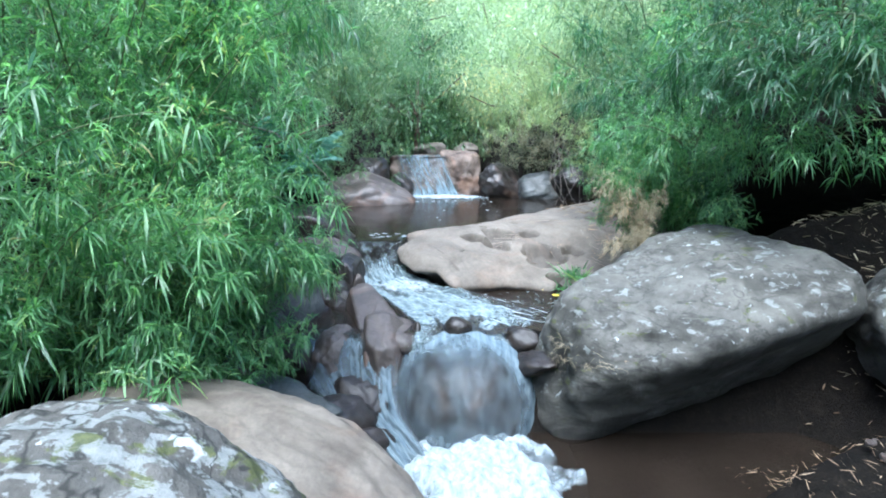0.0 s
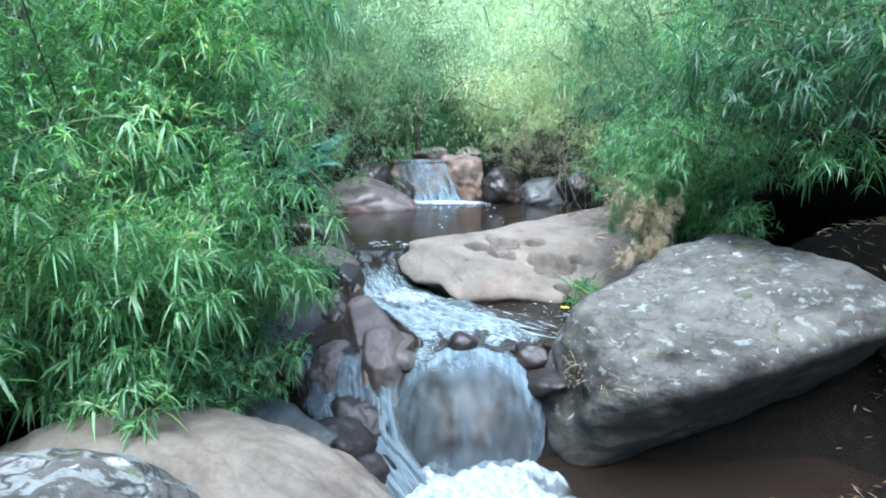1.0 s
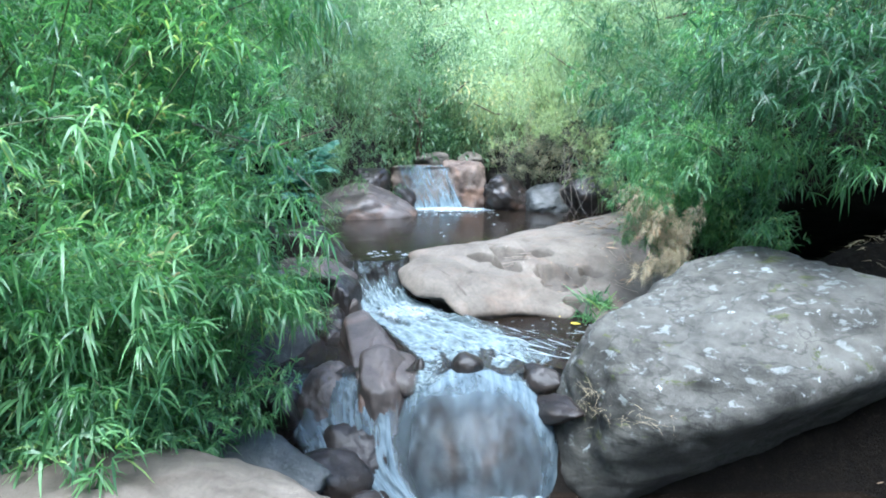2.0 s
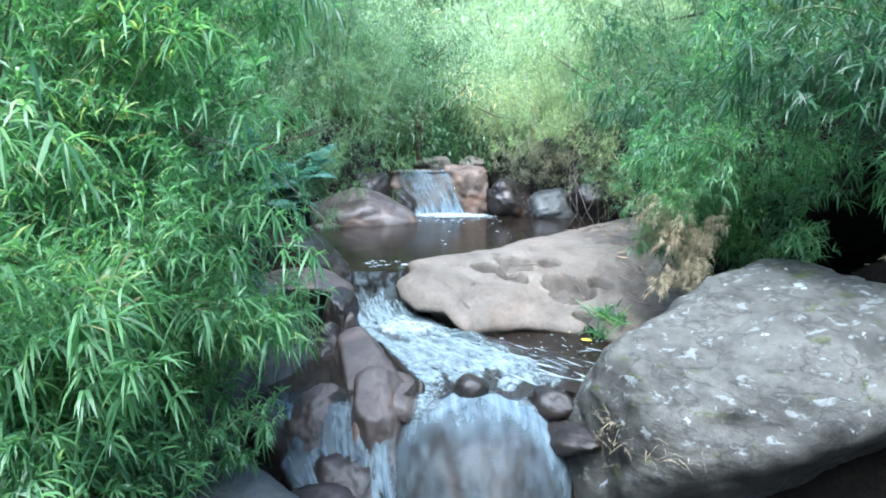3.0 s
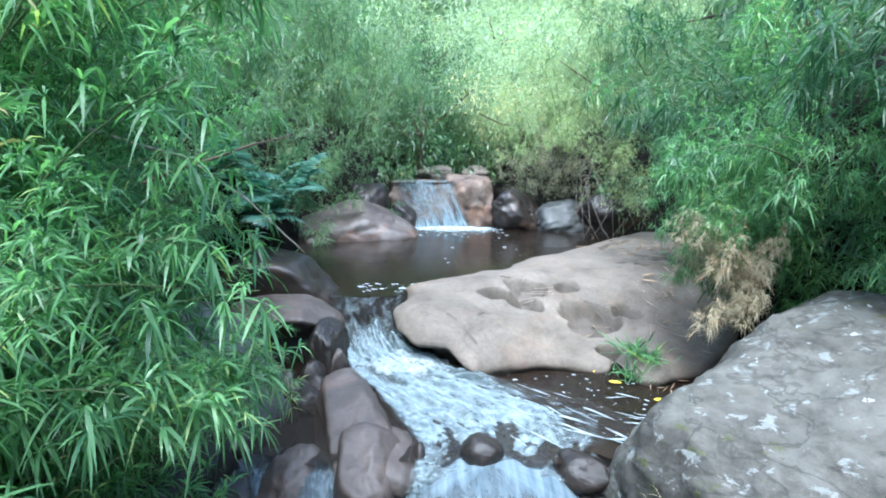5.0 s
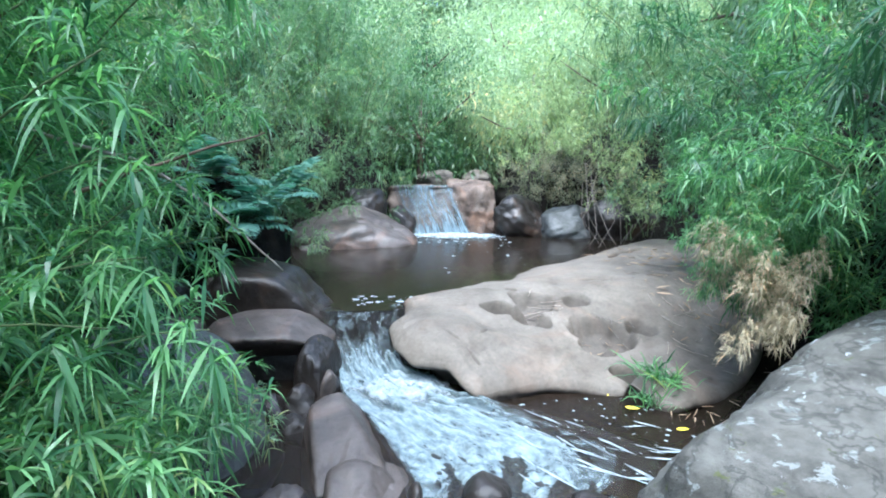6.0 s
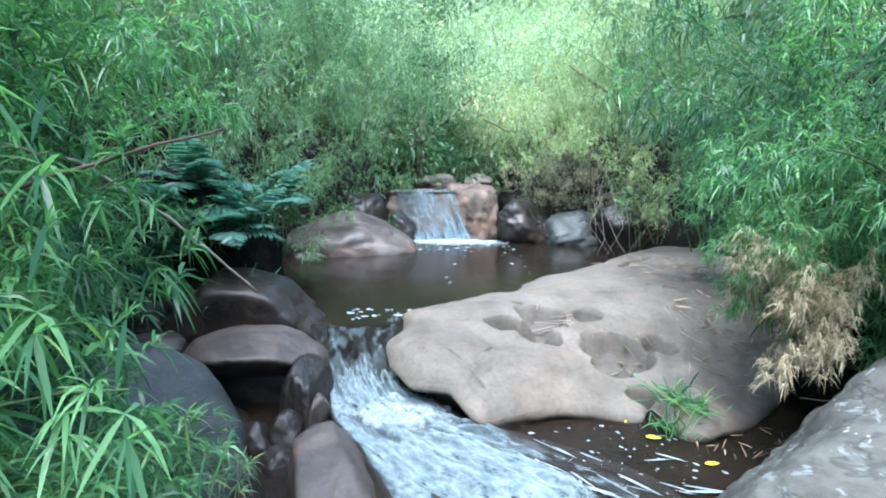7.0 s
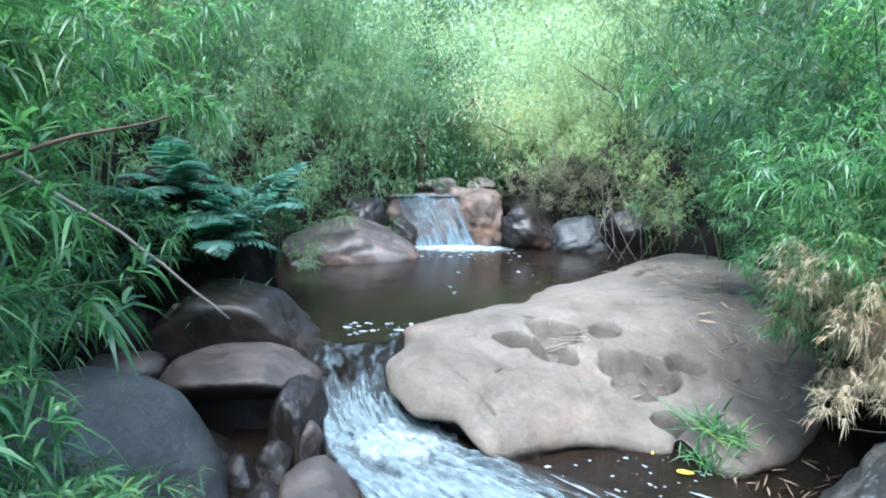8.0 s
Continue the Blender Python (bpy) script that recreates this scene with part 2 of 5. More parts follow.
def rock_mesh(name, dims, cuts=(), seed=1, detail=4, rough=0.06, power=9.0, ridge=0.0):
    """A boulder: a ball cut by soft-edged planes (nx, ny, nz, distance), scaled to half sizes and roughened."""
    bm = bmesh.new()
    bmesh.ops.create_icosphere(bm, subdivisions=detail, radius=1)
    planes = [(Vector(c[:3]).normalized(), c[3]) for c in cuts]
    for v in bm.verts:
        d = v.co.normalized()
        s = 1.0
        for nrm, h in planes:
            a = d.dot(nrm)
            if a > 0:
                s += (a / h) ** power
        r = s ** (-1 / power)
        r *= 1 + rough * fbm(d, 3, 1.6, seed) + rough * 0.5 * fbm(d, 4, 5.5, seed + 7) + 0.2 * rough * fbm(d, 4, 16, seed + 3)
        if ridge:
            r -= ridge * max(0.0, 0.12 - abs(fbm(d, 2, 1.3, seed + 11))) / 0.12
        v.co = Vector((d.x * dims[0], d.y * dims[1], d.z * dims[2])) * r
    for f in bm.faces:
        f.smooth = True
    return bm


def rock(name, at, dims, turn=(0, 0, 0), cuts=(), seed=1, detail=4, rough=0.06, power=9.0, material=None, label="", ridge=0.0, group=""):
    ob = part(name, rock_mesh(name, dims, cuts, seed, detail, rough, power, ridge), material)
    ob.matrix_world = pose(*at, *turn)
    return tagged(ob, label, "rock", group)


def smooth(t):
    t = min(1.0, max(0.0, t))
    return t * t * (3 - 2 * t)


def step(a, b, x):
    return smooth((x - a) / (b - a))


# ---- ground ----
LOW, MID, HIGH, TOP = -0.75, 0.0, 0.436, 1.36  # water levels


def bed(y):
    return -1.15 + 0.85 * step(3.6, 4.4, y) + 0.3 * step(6.0, 6.8, y) + 1.0 * step(12.0, 12.6, y) + 0.06 * max(0, y - 18) + 0.0025 * max(0, y - 20) ** 2


def ground_z(x, y):
    mid = -0.1 - 0.02 * max(0, y - 8) + 0.3 * step(2, 0, y)
    left = 1.35 + 0.95 * step(4.3, 5.3, y) * step(8.6, 7.4, y) + 1.5 * step(7.0, 9.0, y) * step(13.5, 11.2, y)
    right = 1.9 + 1.3 * step(4.9, 5.6, y) * step(13, 11.2, y) + 1.4 * step(3.0, 3.3, y) * step(4.9, 4.5, y)
    e = x - mid
    out = max(0.0, -e - left) if e < 0 else max(0.0, e - right)
    bank = 1.15 * (1 - math.exp(-1.6 * out)) + 0.34 * out
    if e > 0:
        bank = 0.75 * (1 - math.exp(-1.8 * out)) + 0.28 * out
    z = bed(y) + bank
    return z + (0.10 * fbm((x, y, 0), 4, 0.9, 2) * min(1, out + 0.3)) + 0.012 * fbm((x, y, 0), 3, 7, 5)


def stretch(a, b, n, near, p=2.2):
    """Grid lines from a to b, dense about near."""
    out = []
    for i in range(n + 1):
        t = 2 * i / n - 1
        s = abs(t) ** p * (1 if t > 0 else -1) * 0.85 + 0.15 * t
        out.append(near + s * ((b - near) if s > 0 else (near - a)))
    return out


def ground():
    xs, ys = stretch(-70, 70, 170, 0), stretch(-40, 130, 190, 6)
    verts = [(x, y, ground_z(x, y)) for y in ys for x in xs]
    w = len(xs)
    faces = [(j * w + i, j * w + i + 1, (j + 1) * w + i + 1, (j + 1) * w + i) for j in range(len(ys) - 1) for i in range(w - 1)]
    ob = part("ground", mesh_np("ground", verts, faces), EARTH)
    return tagged(ob, "dark damp forest soil banks and stony stream bed", "ground", kind="structure")


ground()


# ---- water ----
def pool(name, x0, x1, y0, y1, z, material, label, res=0.12, wave=0.004, front=None):
    nx, ny = int((x1 - x0) / res), int((y1 - y0) / res)
    verts = [(x0 + (x1 - x0) * i / nx, y0 + (y1 - y0) * j / ny, 0) for j in range(ny + 1) for i in range(nx + 1)]
    if front:
        verts = [(x, front(x) + (y - y0) / (y1 - y0) * (y1 - front(x)), 0) for x, y, _ in verts]
    verts = [(x, y, z + wave * fbm((x, y, 0), 3, 3.0, 4)) for x, y, _ in verts]
    w = nx + 1
    faces = [(j * w + i, j * w + i + 1, (j + 1) * w + i + 1, (j + 1) * w + i) for j in range(ny) for i in range(nx)]
    return tagged(part(name, mesh_np(name, verts, faces), material), label, "water", kind="structure")


def sheet(name, rows, material, label, across=40, along=60, ripple=0.02, foam=None, thing=True):
    """Flowing water lofted through rows of (left point, right point, arch): a smooth strip with streaky relief."""
    n = len(rows) - 1
    verts, uvs, fo = [], [], []
    for j in range(along + 1):
        t = j / along * n
        k = min(int(t), n - 1)
        f = t - k

        def cat(get):
            p = [Vector(get(rows[min(max(k + o, 0), n)])) for o in (-1, 0, 1, 2)]
            return 0.5 * ((2 * p[1]) + (p[2] - p[0]) * f + (2 * p[0] - 5 * p[1] + 4 * p[2] - p[3]) * f * f + (3 * p[1] - p[0] - 3 * p[2] + p[3]) * f ** 3)

        a, b = cat(lambda r: r[0]), cat(lambda r: r[1])
        arch = cat(lambda r: (r[2], 0, 0)).x
        for i in range(across + 1):
            u = i / across
            p = a.lerp(b, u)
            bow = 1 - (2 * u - 1) ** 2
            edge = min(1, 8 * min(u, 1 - u))
            r = ripple * edge * (fbm((u * 9, t * 0.9, 0), 4, 1.0, len(name)) + 0.6 * fbm((u * 22, t * 3, 1), 3, 1.0, 3))
            r *= step(0.06, 0.26, t / n)
            p = p + Vector((0, -0.5 * r - arch * bow * 0.35, arch * bow + r))
            verts.append(p)
            uvs.append((u, t / n))
            fo.append(foam(u, t / n) if foam else 0.0)
    w = across + 1
    faces = [(j * w + i, (j + 1) * w + i, (j + 1) * w + i + 1, j * w + i + 1) for j in range(along) for i in range(across)]
    me = mesh_np(name, verts, faces)
    uv = me.uv_layers.new(name="UVMap")
    for lp in me.loops:
        uv.data[lp.index].uv = uvs[lp.vertex_index]
    at = me.attributes.new("foam", "FLOAT", "POINT")
    at.data.foreach_set("value", fo)
    return tagged(part(name, me, material), label, "water", kind="structure")


pool("water_lower_pool", -1.8, 4.5, -14.0, 4.3, LOW, POOL, "dark shaded pool below the small cascade")
pool("water_middle_pool", -1.7, 2.6, 4.46, 6.6, MID - 0.01, RIFFLE, "brown rippling water below the pale slab", 0.06, 0.012, front=lambda x: 4.55 + 0.06 * math.sin(9 * x) + 0.03 * math.sin(23 * x + 1))
pool("water_upper_pool", -4.5, 5.0, 6.75, 12.6, HIGH, POOL, "calm dark brown pool below the far waterfall", front=lambda x: min(11.5, max(6.75, 7.3 + 0.8 * x)))
pool("water_top_pool", -1.5, 1.3, 12.35, 18.0, TOP, POOL, "shallow stream above the far ledge")
sheet("water_chute", [((-1.4, 7.0, 0.43), (-0.4, 7.25, 0.43), 0.0), ((-1.3, 6.66, 0.43), (-0.45, 6.88, 0.43), 0.0), ((-1.18, 6.4, 0.34), (-0.45, 6.5, 0.34), 0.02), ((-1.06, 6.12, 0.13), (-0.35, 6.2, 0.12), 0.03), ((-0.95, 5.82, 0.05), (0.05, 5.85, 0.045), 0.03), ((-0.7, 5.45, 0.03), (0.55, 5.6, 0.015), 0.01), ((-0.45, 4.98, 0.02), (1.15, 5.2, 0.01), 0.0), ((-0.32, 4.65, 0.015), (1.25, 4.8, 0.008), 0.0), ((-0.36, 4.44, -0.05), (1.0, 4.48, -0.06), 0.0), ((-0.36, 4.38, -0.16), (1.0, 4.42, -0.18), 0.0)],
      FOAMY, "white water sliding over a ledge and foaming along the middle pool", 80, 190, 0.06, foam=lambda u, v: -0.1 + 0.27 * step(0.22, 0.38, v) - 0.13 * step(0.55, 0.9, v) - 0.3 * step(0.55, 1.0, u) * step(0.4, 0.6, v) - 0.4 * step(0.06, 0.0, u) - 0.4 * step(0.82, 1.0, u))
sheet("water_side_cascade", [((-1.55, 4.75, -0.06), (-0.4, 4.75, -0.06), 0.0), ((-1.5, 4.58, -0.012), (-0.4, 4.56, -0.014), 0.0), ((-1.45, 4.44, -0.09), (-0.42, 4.4, -0.12), 0.0), ((-1.35, 4.22, -0.28), (-0.42, 4.18, -0.32), 0.0), ((-1.1, 3.95, -0.42), (-0.36, 3.9, -0.52), 0.0), ((-0.75, 3.6, -0.58), (-0.12, 3.6, -0.68), 0.0), ((-0.5, 3.3, -0.74), (0.1, 3.3, -0.76), 0.0)],
      CURTAIN, "white water slipping between brown rocks", 60, 110, 0.06, foam=lambda u, v: 0.2 - 0.3 * step(0.3, 0.12, v) + 0.1 * step(0.4, 0.75, v) * step(0.1, 0.5, u) - 0.4 * step(0.1, 0.0, u) - 0.4 * step(0.9, 1.0, u) - 0.3 * step(0.92, 1.0, v))


def dome_water():
    """The curtain that wraps the rounded rock: a quarter ball open to the back."""
    na, nb = 110, 70
    verts, uvs, fo = [], [], []
    for j in range(nb + 1):
        th = radians(92 - 92 * j / nb)
        for i in range(na + 1):
            ph = radians(-112 + 224 * i / na)
            k = max(0.0, math.cos(th)) ** 0.82
            streak = 0.022 * fbm((ph * 4, j / nb * 0.8, 0), 4, 1.6, 9) + 0.012 * fbm((ph * 12, j / nb * 2, 3), 3, 1.5, 2)
            r = 1 + streak * k
            verts.append((0.2 + 0.76 * r * k * math.sin(ph), 4.5 - 0.82 * r * k * math.cos(ph), -0.8 + 0.8 * r * max(0, math.sin(th)) ** 0.85))
            uvs.append((verts[-1][0] / 1.4 + 0.5, (j / nb) ** 1.2))
            u, v = i / na, j / nb
            fo.append(0.26 * step(0.4, 0.12, v) + 0.2 * step(0.72, 1.0, v) + 0.4 * step(0.66, 0.8, u) + 0.28 * step(0.32, 0.18, u) - 0.04)
    w = na + 1
    faces = [(j * w + i, (j + 1) * w + i, (j + 1) * w + i + 1, j * w + i + 1) for j in range(nb) for i in range(na)]
    me = mesh_np("water_dome_cascade", verts, faces)
    uv = me.uv_layers.new(name="UVMap")
    for lp in me.loops:
        uv.data[lp.index].uv = uvs[lp.vertex_index]
    me.attributes.new("foam", "FLOAT", "POINT").data.foreach_set("value", fo)
    return tagged(part("water_dome_cascade", me, CURTAIN), "thin curtain of water falling over a rounded boulder", "water", kind="structure")


dome_water()
sheet("water_far_fall", [((-1.25, 13.0, TOP + 0.01), (0.2, 13.0, TOP + 0.01), 0.0), ((-1.2, 12.4, TOP), (0.15, 12.4, TOP), 0.0), ((-1.05, 12.16, 1.0), (0.2, 12.14, 1.05), 0.02), ((-0.85, 12.0, 0.7), (0.32, 11.98, 0.75), 0.04), ((-0.75, 11.85, HIGH - 0.02), (0.45, 11.85, HIGH - 0.02), 0.0)],
      FALLING, "small waterfall spilling over a brown ledge into the pool", 50, 70, 0.05, foam=lambda u, v: 0.05 + 0.18 * step(0.75, 1.0, v) - 0.3 * step(0.08, 0.0, u) - 0.3 * step(0.9, 1.0, u))


def foam_patch(name, at, size, height, seed, label, turn=0):
    """A bed of foam: a low lumpy mound that breaks up towards its edge."""
    n = 90
    verts, uvs, fo = [], [], []
    for b in range(n + 1):
        for a in range(n + 1):
            x, y = 2 * a / n - 1, 2 * b / n - 1
            p = Vector((x, y, 0))
            edge = 1 - step(0.45, 1.0, math.hypot(x, y) + 0.3 * fbm(p, 3, 2.2, seed))
            z = height * edge * (0.65 + 0.4 * fbm(p, 3, 2.6, seed + 1) + 0.14 * fbm(p, 4, 9, seed + 2)) + 0.012 - 0.06 * (1 - step(0.0, 0.2, edge))
            verts.append((x * size[0], y * size[1], z))
            uvs.append((x * size[0] * 0.5, y * size[1] * 0.5))
            fo.append(0.5 * edge - 0.28)
    w = n + 1
    me = mesh_np(name, verts, [(b * w + a, b * w + a + 1, (b + 1) * w + a + 1, (b + 1) * w + a) for b in range(n) for a in range(n)])
    uv = me.uv_layers.new(name="UVMap")
    for lp in me.loops:
        uv.data[lp.index].uv = uvs[lp.vertex_index]
    me.attributes.new("foam", "FLOAT", "POINT").data.foreach_set("value", fo)
    ob = part(name, me, FOAM_BED)
    ob.matrix_world = pose(*at, 0, 0, turn)
    return tagged(ob, label, "foam", kind="stuff")


FOAM_BED = white_water("foam_bed", 0.2, 0.62, (9, 9, 1), (0.34, 0.38, 0.39))


def foam_material():
    m, n, l, b = nodes_of("white_foam")
    v = coords(n, l)
    f = noise_tex(n, l, v, 30, 5, 0.7)
    l.new(ramp(n, l, f, [(0.3, (0.19, 0.25, 0.27)), (0.62, (0.33, 0.37, 0.38))]), b.inputs["Base Color"])
    b.inputs["Roughness"].default_value = 0.6
    b.inputs["Subsurface Weight"].default_value = 0.0
    bump(n, l, b, f, 0.8, 0.02)
    return m


FOAM = foam_material()
foam_patch("foam", (0.32, 3.36, LOW - 0.01), (0.8, 0.66), 0.2, 3, "heaped white foam where the cascade lands")
foam_patch("foam", (0.05, 11.7, HIGH - 0.008), (1.2, 0.42), 0.06, 8, "white foam at the foot of the far waterfall")
foam_patch("foam", (-0.45, 5.9, 0.03), (0.5, 0.35), 0.08, 5, "white foam at the foot of the chute")

# ---- rocks ----
def faced(at, dims, planes):
    """Cuts for rock() from planes given by a normal and a point in the place."""
    out = []
    for nrm, pt in planes:
        q = Vector([a * b for a, b in zip(nrm, dims)])
        out.append((*q, sum(a * (b - c) for a, b, c in zip(nrm, pt, at)) / q.length))
    return out


def faced_rock(name, at, dims, planes, seed, detail, rough, power, material, label, ridge=0.0):
    return rock(name, at, dims, (0, 0, 0), faced(at, dims, planes), seed, detail, rough, power, material, label, ridge)


BOULDER = faced_rock("boulder", (2.2, 4.35, -0.05), (1.95, 1.45, 1.6), [
    ((-0.108, -0.069, 0.709), (2.4, 4.4, 0.905)), ((-0.284, -0.238, 0.725), (1.5, 3.95, 0.58)), ((0.024, -0.164, 0.13), (2.1, 3.55, 0.52)), ((-0.104, -0.176, 0.208), (1.15, 3.65, 0.2)),
    ((-0.117, -0.843, -0.42), (1.6, 3.38, 0.12)), ((0.236, -0.774, -0.42), (2.5, 3.42, 0.33)), ((0.4, -1.0, -0.8), (2.45, 3.52, 0.28)), ((-0.55, 0.65, 0.5), (1.55, 4.5, 0.7)), ((1, -0.25, 0.0), (3.6, 4.2, 0.2)),
    ((0.55, 0.1, 0.75), (3.15, 4.5, 0.93)), ((-0.95, -0.2, 0.1), (1.06, 3.75, 0.0)), ((0, 1, 0.2), (2.5, 5.35, 0.5)), ((-0.6, -0.7, -0.5), (0.85, 3.5, -0.15)), ((-0.3, -0.95, 0.12), (1.1, 3.42, 0.0))],
    4, 6, 0.055, 17, GREY_ROCK, "huge grey boulder with white lichen, undercut and dark below", 0.012)
rock("boulder", (-1.17, 1.36, 0.17), (1.02, 0.64, 0.88), (4, 8, -8), [(0, 0, 1, 0.94), (0.6, 0.2, 0.6, 0.86)], 9, 6, 0.06, 8, LICHEN_ROCK, "rounded boulder covered in pale lichen and green moss")
rock("boulder", (-1.22, 2.38, -0.24), (1.42, 0.8, 0.74), (0, 8, -10), [(0.1, 0, 1, 0.86), (0.7, 0.2, 0.55, 0.86)], 12, 6, 0.05, 8, TAN_ROCK, "smooth tan sandstone boulder beside the cascade")
rock("dome_rock", (0.2, 4.52, -0.78), (0.66, 0.76, 0.74), (0, 0, 0), [(0, 0, 1, 0.95)], 14, 5, 0.04, 7, WET_ROCK, "rounded wet brown rock under the water curtain")
faced_rock("rock", (-0.76, 4.9, -0.12), (0.42, 0.85, 0.5), [
    ((0.05, -0.36, 1), (-0.76, 4.9, 0.1)), ((-0.92, -0.36, 0.15), (-0.95, 4.9, 0.0)), ((0.75, 0.3, 0.6), (-0.5, 4.9, 0.06)), ((0.45, -0.9, 0.35), (-0.5, 4.38, -0.2)), ((-0.4, 0.9, 0.2), (-0.98, 5.5, 0.1))],
    21, 5, 0.05, 34, BROWN_ROCK, "long flat-topped brown rock splitting the stream")
rock("rock", (-0.42, 4.68, -0.1), (0.2, 0.3, 0.13), (8, 10, 15), [(0, 0, 1, 0.8)], 23, 4, 0.05, 12, BROWN_ROCK, "wet flat brown rock beside the stream")
rock("rock", (-0.27, 4.62, -0.07), (0.05, 0.09, 0.14), (0, 8, 10), [(1, 0, 0, 0.8)], 24, 4, 0.05, 12, WET_ROCK, "narrow black rock standing in the stream")
rock("rock", (0.15, 4.6, 0.03), (0.14, 0.13, 0.11), (0, 0, 20), [(0.5, 0, 0.8, 0.7)], 22, 4, 0.08, 9, WET_ROCK, "small black wet rock poking out of the stream")
ledge = "flat red-brown rock ledge beside the waterfall"
faced_rock("ledge_rock", (0.5, 12.75, 0.8), (1.0, 0.95, 1.1), [((0.02, -0.1, 1), (0.5, 12.4, 1.42)), ((0.05, -1, 0.12), (0.5, 12.15, 1.0)), ((-1, 0, 0), (-0.05, 12.4, 0.8)), ((1, 0.1, 0.1), (0.98, 12.4, 0.8)), ((-0.5, -0.8, 0.1), (0.12, 12.2, 0.8)), ((0.6, -0.8, 0.2), (0.85, 12.2, 0.8))], 31, 5, 0.1, 16, FALL_ROCK, ledge, 0.05)
faced_rock("ledge_rock", (-0.7, 12.8, 0.7), (1.1, 0.9, 0.95), [((0, -0.05, 1), (-0.7, 12.5, 1.33)), ((0, -1, 0.35), (-0.7, 12.2, 0.9)), ((-1, 0, 0), (-1.3, 12.4, 0.8)), ((1, 0, 0), (0.1, 12.4, 0.8))], 32, 5, 0.1, 16, FALL_ROCK, "wet brown rock ledge under the far waterfall", 0.03)
faced_rock("rock", (-1.0, 12.05, 0.6), (0.3, 0.3, 0.42), [((0.6, -0.4, 0.7), (-0.85, 12.0, 0.8)), ((0, -1, 0.1), (-1.0, 11.85, 0.6))], 34, 4, 0.06, 18, WET_ROCK, "dark broken rock in the far waterfall")
# tan rock in the darker brown stone, which stands for its shade
faced_rock("rock", (-1.75, 10.95, 0.45), (1.15, 0.8, 0.75), [((0.42, -0.15, 0.9), (-1.25, 10.6, 0.74)), ((0.25, -1, 0.3), (-1.4, 10.28, 0.45)), ((-0.2, -0.4, 1), (-1.9, 10.7, 0.86))], 33, 5, 0.05, 16, BROWN_ROCK, "tan rock sloping into the pool, darkened brown for shade", 0.03)


